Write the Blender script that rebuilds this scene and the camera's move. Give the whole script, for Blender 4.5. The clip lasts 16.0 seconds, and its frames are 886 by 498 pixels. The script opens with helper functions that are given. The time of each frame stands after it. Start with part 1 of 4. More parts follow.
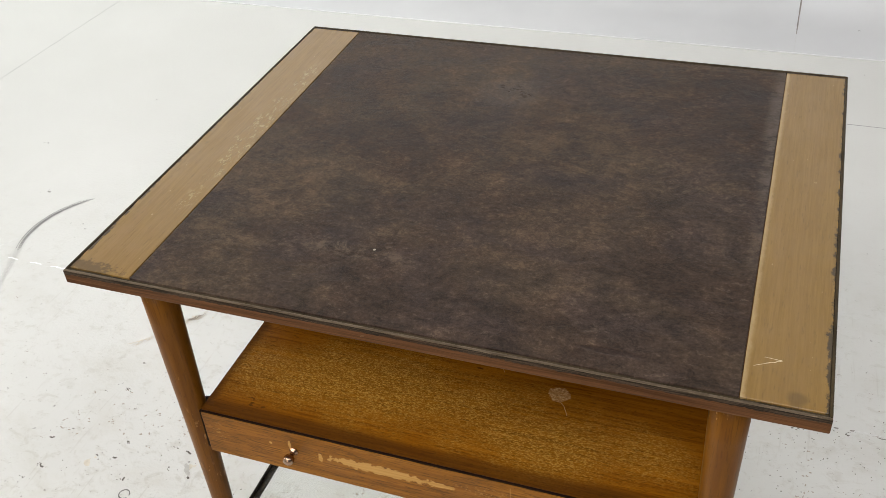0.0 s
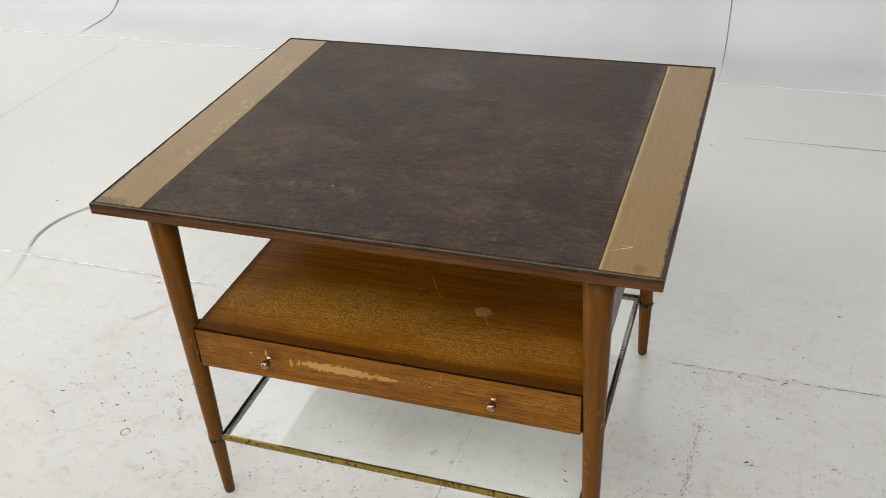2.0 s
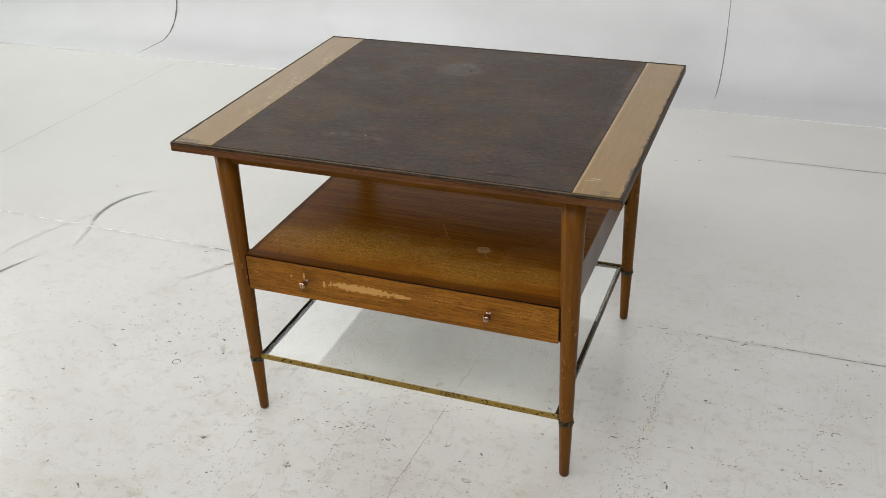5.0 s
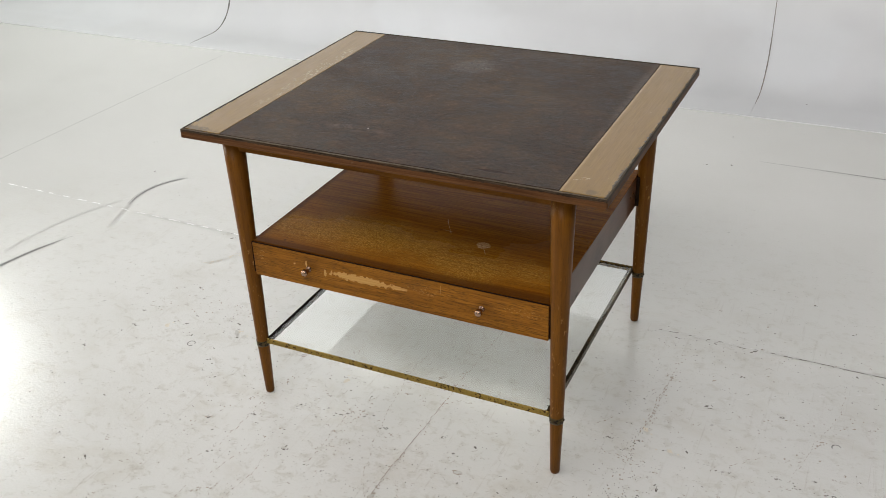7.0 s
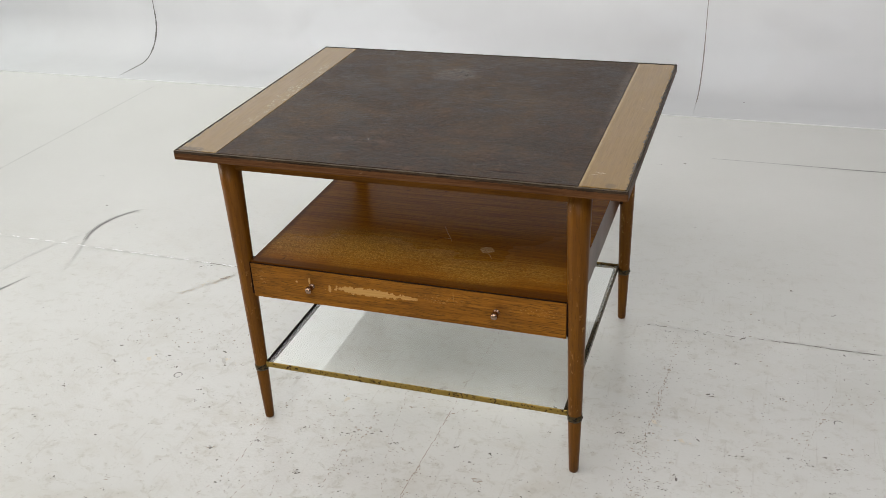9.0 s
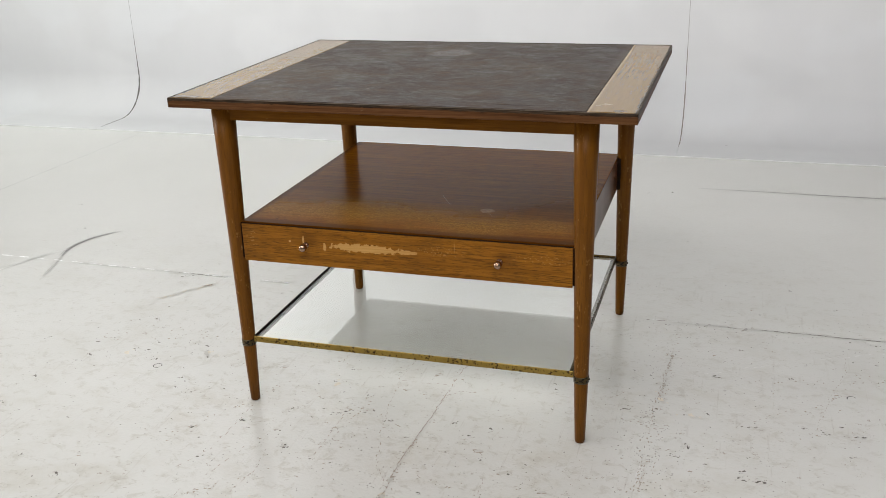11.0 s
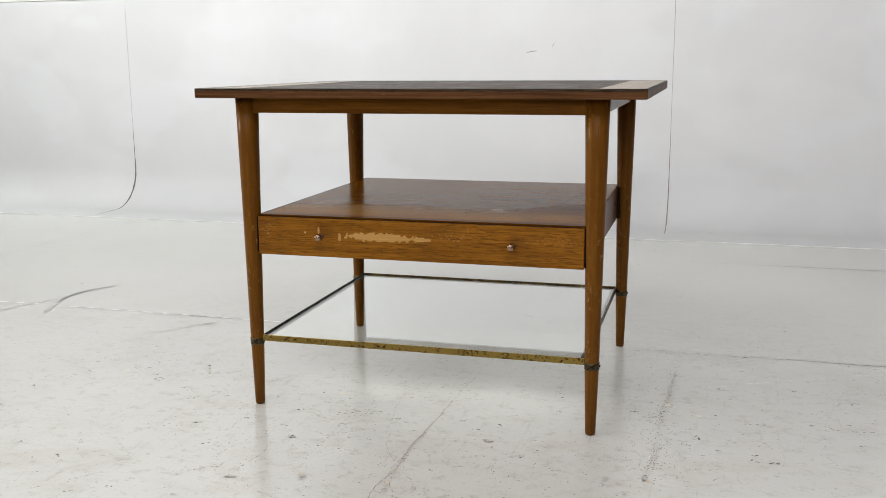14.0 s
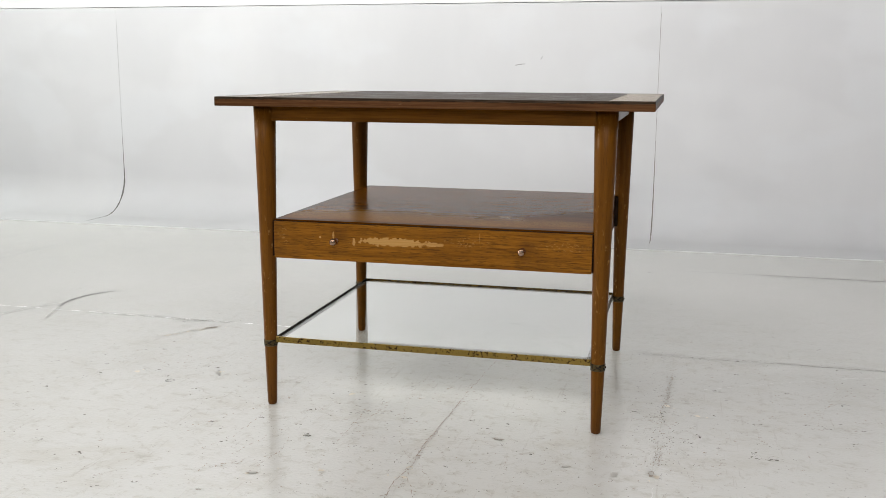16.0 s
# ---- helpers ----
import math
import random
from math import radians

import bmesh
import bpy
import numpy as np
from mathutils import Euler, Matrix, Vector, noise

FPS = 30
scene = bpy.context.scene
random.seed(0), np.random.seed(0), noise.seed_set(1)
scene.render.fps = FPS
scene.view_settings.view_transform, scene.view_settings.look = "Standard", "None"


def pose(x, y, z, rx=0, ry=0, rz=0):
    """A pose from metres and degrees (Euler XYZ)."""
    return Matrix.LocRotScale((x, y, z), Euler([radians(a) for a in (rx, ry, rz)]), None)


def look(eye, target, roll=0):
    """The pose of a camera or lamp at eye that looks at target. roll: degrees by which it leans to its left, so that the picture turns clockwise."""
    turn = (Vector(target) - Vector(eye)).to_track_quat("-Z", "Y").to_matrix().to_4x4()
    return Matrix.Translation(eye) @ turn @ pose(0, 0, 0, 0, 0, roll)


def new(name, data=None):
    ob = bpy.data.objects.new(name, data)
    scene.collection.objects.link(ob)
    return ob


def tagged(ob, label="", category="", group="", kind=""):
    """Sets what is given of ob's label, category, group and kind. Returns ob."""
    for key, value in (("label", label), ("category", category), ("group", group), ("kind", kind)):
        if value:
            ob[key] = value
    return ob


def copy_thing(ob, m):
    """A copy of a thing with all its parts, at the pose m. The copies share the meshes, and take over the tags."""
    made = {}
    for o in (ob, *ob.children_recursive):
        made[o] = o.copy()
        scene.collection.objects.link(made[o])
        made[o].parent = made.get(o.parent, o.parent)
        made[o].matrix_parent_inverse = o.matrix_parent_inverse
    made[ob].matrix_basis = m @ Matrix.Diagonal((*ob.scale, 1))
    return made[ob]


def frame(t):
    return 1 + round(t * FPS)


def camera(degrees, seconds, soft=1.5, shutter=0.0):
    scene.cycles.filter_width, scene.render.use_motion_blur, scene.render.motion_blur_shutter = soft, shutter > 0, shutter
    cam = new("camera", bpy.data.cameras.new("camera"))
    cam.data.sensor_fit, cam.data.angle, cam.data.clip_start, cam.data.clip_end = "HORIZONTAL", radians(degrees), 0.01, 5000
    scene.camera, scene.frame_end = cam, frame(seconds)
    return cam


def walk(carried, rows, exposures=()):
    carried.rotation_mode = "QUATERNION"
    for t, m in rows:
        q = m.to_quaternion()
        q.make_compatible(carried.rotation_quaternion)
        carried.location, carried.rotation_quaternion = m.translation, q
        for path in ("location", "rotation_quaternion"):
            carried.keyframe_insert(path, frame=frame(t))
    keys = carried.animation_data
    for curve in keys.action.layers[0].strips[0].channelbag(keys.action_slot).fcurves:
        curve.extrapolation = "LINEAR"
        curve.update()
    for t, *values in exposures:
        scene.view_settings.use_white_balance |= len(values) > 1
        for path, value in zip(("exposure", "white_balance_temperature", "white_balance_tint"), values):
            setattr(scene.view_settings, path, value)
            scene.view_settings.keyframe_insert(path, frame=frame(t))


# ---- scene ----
cam = camera(49.4, 16.0, 0.6)
PATH = [
    (0, (0.294, -0.602, 1.179), (-0.303, 0.876, -0.029), -4.4),
    (0.5, (0.331, -0.659, 1.187), (-0.258, 0.842, 0.003), -4.4),
    (1, (0.373, -0.731, 1.196), (-0.209, 0.793, 0.038), -4.3),
    (1.5, (0.417, -0.816, 1.203), (-0.169, 0.73, 0.079), -4.2),
    (2, (0.459, -0.897, 1.202), (-0.13, 0.672, 0.111), -3.9),
    (2.5, (0.482, -0.971, 1.193), (-0.11, 0.62, 0.135), -3.7),
    (3, (0.49, -1.077, 1.182), (-0.102, 0.533, 0.154), -3.4),
    (3.5, (0.505, -1.196, 1.184), (-0.079, 0.434, 0.184), -3.2),
    (6, (0.671, -1.233, 1.195), (-0.049, 0.359, 0.223), -1.6),
    (6.5, (0.703, -1.216, 1.194), (-0.052, 0.358, 0.218), -1.8),
    (7, (0.709, -1.207, 1.193), (-0.059, 0.36, 0.216), -2.1),
    (7.5, (0.704, -1.209, 1.192), (-0.049, 0.366, 0.216), -2.4),
    (8, (0.68, -1.218, 1.191), (-0.027, 0.379, 0.218), -2.8),
    (8.5, (0.587, -1.247, 1.189), (-0.055, 0.383, 0.225), -3.0),
    (11, (0.515, -1.36, 0.889), (-0.049, 0.423, 0.179), -1.9),
    (11.5, (0.507, -1.376, 0.802), (-0.061, 0.436, 0.175), -1.6),
    (12, (0.506, -1.394, 0.74), (-0.067, 0.442, 0.193), -1.3),
    (12.5, (0.507, -1.411, 0.685), (-0.066, 0.443, 0.2), -1.1),
    (13, (0.501, -1.432, 0.645), (-0.062, 0.437, 0.211), -0.8),
    (13.5, (0.492, -1.463, 0.627), (-0.058, 0.418, 0.225), -0.6),
    (14, (0.477, -1.495, 0.618), (-0.051, 0.395, 0.235), -0.4),
    (14.5, (0.454, -1.525, 0.62), (-0.052, 0.373, 0.246), -0.2),
    (15, (0.436, -1.55, 0.621), (-0.055, 0.354, 0.254), 0.0),
    (15.5, (0.421, -1.568, 0.618), (-0.052, 0.342, 0.256), 0.2),
    (16, (0.423, -1.571, 0.618), (-0.047, 0.339, 0.258), 0.3),
]
walk(cam, [(t, look(eye, target, roll)) for t, eye, target, roll in PATH],
     exposures=[(0, 0.2), (1.5, 0.1), (3.5, -0.02), (8.5, -0.08), (11.5, -0.07), (16, -0.11)])

# ---------------------------------------------------------------- world and lamps
world = bpy.data.worlds.new("studio_world")
world.use_nodes = True
world.node_tree.nodes["Background"].inputs[0].default_value = (0.9, 0.95, 1.0, 1)
world.node_tree.nodes["Background"].inputs[1].default_value = 0.3
scene.world = world


def soft_lamp(name, eye, target, wide, high, watts, colour, spread_angle=180):
    data = bpy.data.lights.new(name, "AREA")
    data.shape, data.size, data.size_y, data.energy, data.color = "RECTANGLE", wide, high, watts, colour
    data.spread = radians(spread_angle)
    lamp = new(name, data)
    lamp.matrix_world = look(eye, target)
    return lamp


soft_lamp("lamp_corner", (-4.25, 2.0, 2.3), (-2.0, 1.5, 0.0), 1.2, 0.4, 30, (0.96, 1.0, 0.94), 120)
soft_lamp("lamp_side", (-4.2, -0.9, 1.3), (0.0, 0.0, 0.4), 1.0, 1.0, 8, (1.0, 0.99, 0.93), 60)
# Unseen fill added to brighten the upper left of the back wall
soft_lamp("fill_wall_left", (-2.7, -1.0, 2.3), (-1.6, 2.2, 1.9), 1.6, 1.0, 33, (0.98, 1.0, 0.98), 80)
soft_lamp("lamp_rear", (0.2, -4.7, 2.1), (0.2, 2.2, 2.5), 5.0, 1.2, 46, (1.0, 0.985, 0.985), 56)
# Unseen fill added to brighten the floor right of the table
soft_lamp("fill_floor_right", (2.2, -0.4, 2.95), (1.6, 1.0, 0.0), 3.0, 1.2, 32, (1.0, 0.97, 0.975))
soft_lamp("lamp_overhead", (-0.3, -1.6, 2.9), (0.1, -0.3, 0.1), 4.0, 1.2, 69, (1.0, 0.978, 0.965), 140)


# ---------------------------------------------------------------- materials
class Nodes:
    """A short way to write node materials."""

    def __init__(self, name):
        self.mat = bpy.data.materials.new(name)
        self.mat.use_nodes = True
        self.tree = self.mat.node_tree
        self.shader = self.tree.nodes["Principled BSDF"]
        self.coords = self.tree.nodes.new("ShaderNodeTexCoord").outputs["Object"]

    def put(self, socket, value):
        if isinstance(value, bpy.types.NodeSocket):
            self.tree.links.new(value, socket)
        elif isinstance(value, (tuple, list)) and len(value) == 3 and socket.type == "RGBA":
            socket.default_value = (*value, 1)
        else:
            socket.default_value = value

    def node(self, kind, out=0, props=(), **inputs):
        n = self.tree.nodes.new(kind)
        for key, value in props:
            if key == "operation":
                n.operation = value
            elif key == "data_type":
                n.data_type = value
            elif key == "feature":
                n.feature = value
            elif key == "blend_type":
                n.blend_type = value
        for key, value in inputs.items():
            self.put(n.inputs[int(key[1:])] if key[0] == "i" and key[1:].isdigit() else n.inputs[key], value)
        return n.outputs[out]

    def math(self, op, a, b=0.0, c=0.0):
        return self.node("ShaderNodeMath", 0, (("operation", op),), i0=a, i1=b, i2=c)

    def scaled(self, scale, move=(0, 0, 0), turn=(0, 0, 0)):
        return self.node("ShaderNodeMapping", 0, (), Vector=self.coords, Location=move, Rotation=turn, Scale=scale)

    def noise(self, vec, scale, detail=4.0, rough=0.55, distortion=0.0):
        return self.node("ShaderNodeTexNoise", 0, (), Vector=vec, Scale=scale, Detail=detail, Roughness=rough, Distortion=distortion)

    def speckle(self, vec, scale):
        return self.node("ShaderNodeTexVoronoi", 0, (), Vector=vec, Scale=scale)

    def ramp(self, value, low, high, least=0.0, most=1.0):
        n = self.tree.nodes.new("ShaderNodeMapRange")
        n.interpolation_type = "SMOOTHSTEP"
        n.inputs[3].default_value, n.inputs[4].default_value = least, most
        self.put(n.inputs[0], value)
        self.put(n.inputs[1], low)
        self.put(n.inputs[2], high)
        return n.outputs[0]

    def mix(self, fac, a, b):
        n = self.tree.nodes.new("ShaderNodeMix")
        n.data_type = "RGBA"
        self.put(n.inputs[0], fac)
        self.put(n.inputs[6], a)
        self.put(n.inputs[7], b)
        return n.outputs[2]

    def blob(self, centre, radii, ragged=0.35, scale=60.0, soft=0.25):
        """A ragged spot: 1 inside an ellipsoid, 0 outside."""
        d = self.node("ShaderNodeMapping", 0, (), Vector=self.coords,
                      Location=tuple(-c / r for c, r in zip(centre, radii)), Scale=tuple(1 / r for r in radii))
        length = self.node("ShaderNodeVectorMath", 1, (("operation", "LENGTH"),), i0=d)
        rag = self.math("MULTIPLY", self.math("SUBTRACT", self.noise(self.coords, scale, 3), 0.5), ragged * 2)
        return self.ramp(self.math("ADD", length, rag), 1.0 + soft, 1.0 - soft)

    def axis(self, i):
        return self.node("ShaderNodeSeparateXYZ", i, (), Vector=self.coords)

    def shade(self, colour, value, gain):
        """A colour made lighter and darker in step with a noise of mean one half."""
        factor = self.math("MAXIMUM", self.math("MULTIPLY_ADD", value, gain, 1.0 - 0.5 * gain), 0.25)
        n = self.tree.nodes.new("ShaderNodeVectorMath")
        n.operation = "SCALE"
        self.put(n.inputs[0], colour)
        self.put(n.inputs["Scale"], factor)
        return n.outputs[0]

    def bump(self, height, strength, distance, normal=None):
        n = self.tree.nodes.new("ShaderNodeBump")
        n.inputs["Strength"].default_value, n.inputs["Distance"].default_value = strength, distance
        self.put(n.inputs["Height"], height)
        if normal is not None:
            self.put(n.inputs["Normal"], normal)
        return n.outputs[0]

    def done(self, colour, rough, normal=None, metal=0.0, coat=0.0, coat_rough=0.1, specular=0.5):
        s = self.shader.inputs
        self.put(s["Base Color"], colour)
        self.put(s["Roughness"], rough)
        self.put(s["Metallic"], metal)
        self.put(s["Coat Weight"], coat)
        self.put(s["Coat Roughness"], coat_rough)
        self.put(s["Specular IOR Level"], specular)
        if normal is not None:
            self.put(s["Normal"], normal)
        return self.mat


def wood(name, dark, light, stretch, rough=0.38, coat=0.0, chips=0.0, chip_colour=(0.55, 0.33, 0.13), grime=0.4, inlay=0.0, specular=0.055):
    """Lacquered wood with grain drawn out along one axis, grime in patches and small chips."""
    m = Nodes(name)
    grain = m.noise(m.scaled(stretch), 1.0, 6, 0.65, 0.6)
    fine = m.noise(m.scaled(tuple(s * 5 for s in stretch)), 1.0, 3, 0.6)
    cloud = m.noise(m.coords, 9.0, 4)
    g = m.math("ADD", m.math("MULTIPLY", grain, 0.65), m.math("MULTIPLY", fine, 0.35))
    colour = m.mix(m.ramp(g, 0.34, 0.66), dark, light)
    colour = m.mix(m.math("MULTIPLY", m.ramp(cloud, 0.45, 0.75), grime), colour, tuple(c * 0.45 for c in dark))
    if chips:
        dots = m.ramp(m.noise(m.scaled(tuple(40 + 0.25 * s for s in stretch)), 1.0, 3, 0.7), 0.74 - chips, 0.77 - chips)
        patch = m.ramp(m.noise(m.coords, 14.0, 2), 0.48, 0.6)
        colour = m.mix(m.math("MULTIPLY", dots, patch), colour, chip_colour)
    if inlay:
        ragged = m.math("MULTIPLY", m.math("SUBTRACT", m.noise(m.coords, 160.0, 4, 0.7), 0.5), 0.005)
        band = m.ramp(m.math("ADD", m.axis(2), ragged), inlay - 0.0005, inlay + 0.0005)
        colour = m.mix(m.math("MULTIPLY", band, m.ramp(cloud, 0.05, 0.45)), colour, m.mix(m.ramp(fine, 0.42, 0.66), (0.016, 0.011, 0.007), (0.068, 0.047, 0.031)))
    r = m.math("ADD", rough - 0.08, m.math("MULTIPLY", cloud, 0.16))
    return m.done(colour, r, m.bump(g, 0.1, 0.0005), coat=coat, coat_rough=0.18, specular=specular)


def leg_wood():
    """Smooth honey-brown lacquered wood, fine upright grain, a few nicks down to pale wood and dark dents."""
    m = Nodes("leg_wood")
    grain = m.noise(m.scaled((120, 120, 5)), 1.0, 5, 0.6, 0.4)
    pores = m.noise(m.scaled((620, 620, 45)), 1.0, 3, 0.6)
    cloud = m.noise(m.scaled((10, 10, 5)), 1.0, 4)
    colour = m.mix(m.ramp(grain, 0.3, 0.7), (0.120, 0.043, 0.0036), (0.166, 0.064, 0.0062))
    colour = m.mix(m.math("MULTIPLY", m.ramp(pores, 0.54, 0.66), 0.45), colour, (0.070, 0.025, 0.0035))
    colour = m.mix(m.math("MULTIPLY", m.ramp(cloud, 0.45, 0.75), 0.35), colour, (0.088, 0.031, 0.0045))
    field = m.ramp(m.noise(m.coords, 15.0, 2), 0.49, 0.60)
    nicks = m.math("MULTIPLY", m.ramp(m.noise(m.scaled((210, 210, 80)), 1.0, 3, 0.7), 0.615, 0.645), field)
    colour = m.mix(m.math("MULTIPLY", nicks, 0.8), colour, (0.36, 0.185, 0.055))
    dents = m.ramp(m.noise(m.scaled((120, 120, 190), (3, 1, 7)), 1.0, 2), 0.735, 0.755)
    colour = m.mix(m.math("MULTIPLY", dents, 0.85), colour, (0.016, 0.007, 0.003))
    foot = m.math("MULTIPLY", m.ramp(m.axis(2), 0.11, 0.02), m.ramp(cloud, 0.35, 0.6))
    colour = m.mix(m.math("MULTIPLY", foot, 0.35), colour, (0.060, 0.022, 0.005))
    relief = m.bump(m.math("SUBTRACT", m.math("MULTIPLY", grain, 0.3), nicks), 0.15, 0.0005)
    return m.done(colour, m.math("ADD", 0.27, m.math("MULTIPLY", cloud, 0.14)), relief, specular=0.13)


def floor_paint():
    m = Nodes("floor_paint")
    broad = m.noise(m.coords, 0.9, 4, 0.6)
    mid = m.noise(m.scaled((6.0, 9.0, 5.0)), 1.0, 6, 0.7, 0.4)
    small = m.noise(m.coords, 26.0, 5, 0.7, 0.5)
    colour = m.mix(m.ramp(broad, 0.3, 0.7), (0.637, 0.632, 0.598), (0.697, 0.691, 0.663))
    near = m.blob((0.05, -0.15, 0.0), (1.35, 0.95, 1.0), 0.3, 2.0, 0.85)
    dirt = m.math("MULTIPLY", m.ramp(mid, 0.47, 0.72), near)
    colour = m.mix(m.math("MULTIPLY", dirt, 0.32), colour, (0.50, 0.46, 0.37))
    grit = m.math("MULTIPLY", m.math("MULTIPLY", m.ramp(small, 0.56, 0.74), m.ramp(mid, 0.38, 0.6)), near)
    colour = m.mix(m.math("MULTIPLY", grit, 0.40), colour, (0.33, 0.29, 0.225))
    for turn, move in ((0.35, 0.0), (-0.9, 4.0), (1.3, 9.0), (0.05, 14.0)):
        line = m.noise(m.scaled((90.0, 5.0, 1.0), (move, move, 0), (0, 0, turn)), 1.0, 4, 0.6, 0.3)
        mask = m.math("MULTIPLY", m.ramp(line, 0.65, 0.70), m.math("MULTIPLY", near, m.ramp(mid, 0.38, 0.55)))
        colour = m.mix(m.math("MULTIPLY", mask, 0.22), colour, (0.36, 0.31, 0.26))
    mottle = m.noise(m.scaled((34.0, 46.0, 30.0), (5, 2, 0), (0, 0, 0.4)), 1.0, 7, 0.72, 0.6)
    colour = m.mix(m.math("MULTIPLY", m.math("MULTIPLY", m.ramp(mottle, 0.52, 0.66), near), 0.42), colour, (0.47, 0.44, 0.375))
    scabs = m.math("MULTIPLY", m.ramp(m.noise(m.scaled((140.0, 210.0, 90.0), (1, 8, 0), (0, 0, 0.5)), 1.0, 4, 0.65), 0.62, 0.66), m.ramp(mottle, 0.47, 0.58))
    colour = m.mix(m.math("MULTIPLY", m.math("MULTIPLY", scabs, near), 0.6), colour, (0.23, 0.20, 0.165))
    dots = m.ramp(m.noise(m.coords, 95.0, 2, 0.5), 0.705, 0.735)
    gate = m.ramp(m.noise(m.coords, 6.0, 2), 0.45, 0.6)
    colour = m.mix(m.math("MULTIPLY", m.math("MULTIPLY", dots, gate), m.math("MULTIPLY", near, 0.85)), colour, (0.11, 0.095, 0.08))
    relief = m.bump(m.noise(m.coords, 170.0, 3, 0.55), 0.34, 0.0014)
    relief = m.bump(m.noise(m.coords, 2.2, 3), 0.04, 0.01, relief)
    rough = m.math("ADD", 0.12, m.math("MULTIPLY", mid, 0.10))
    return m.done(colour, rough, relief)


def wall_paint(name, light, dark, rough=0.6):
    m = Nodes(name)
    roller = m.noise(m.scaled((2.0, 2.0, 0.9)), 1.0, 4, 0.6)
    patch = m.noise(m.scaled((1.6, 1.6, 3.0), move=(3, 1, 2)), 1.0, 2, 0.5)
    colour = m.mix(m.ramp(roller, 0.3, 0.7), dark, light)
    colour = m.mix(m.math("MULTIPLY", m.ramp(patch, 0.52, 0.62), 0.28), colour, tuple(0.9 * c for c in dark))
    dabs = m.noise(m.scaled((2.2, 2.2, 3.4), move=(7, 4, 1)), 1.0, 3, 0.5)
    colour = m.mix(m.math("MULTIPLY", m.ramp(dabs, 0.52, 0.64), 0.3), colour, tuple(min(0.86, c * q) for c, q in zip(light, (1.05, 1.07, 1.09))))
    fine = m.noise(m.coords, 220.0, 3)
    return m.done(colour, rough, m.bump(fine, 0.08, 0.0008))


def flat_mark(name, colour, rough=0.7):
    m = Nodes(name)
    n = m.noise(m.coords, 120.0, 3)
    return m.done(m.mix(n, colour, tuple(min(1, c * 1.7 + 0.02) for c in colour)), rough)


FLOOR = floor_paint()
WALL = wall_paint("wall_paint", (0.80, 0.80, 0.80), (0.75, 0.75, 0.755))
# The curved sheets get a darker, more matte tone than the wall above
COVE = wall_paint("cove_tone", (0.648, 0.648, 0.654), (0.608, 0.608, 0.616), 0.75)
# Dark colour of the added unseen surfaces that soak up bounce light
GREY = wall_paint("unseen_dark_grey", (0.14, 0.14, 0.14), (0.11, 0.11, 0.11))
JOINT = flat_mark("joint_dark", (0.09, 0.085, 0.08))
SCUFF = flat_mark("scuff_grey", (0.18, 0.175, 0.17))
RUBBER = flat_mark("scuff_rubber", (0.20, 0.195, 0.19))
FAINT = flat_mark("scuff_shade_faint", (0.46, 0.455, 0.44))
DIRT = flat_mark("dirt_brown", (0.078, 0.067, 0.056))
HAIR = flat_mark("crack_brown", (0.25, 0.215, 0.18))
SMUDGE = flat_mark("dirt_smudge", (0.44, 0.40, 0.33))
CRACK = flat_mark("crack_dark", (0.15, 0.135, 0.12))
RUST = flat_mark("crack_rust", (0.24, 0.19, 0.16))
PALE = flat_mark("paint_edge_pale", (0.86, 0.86, 0.84), 0.35)


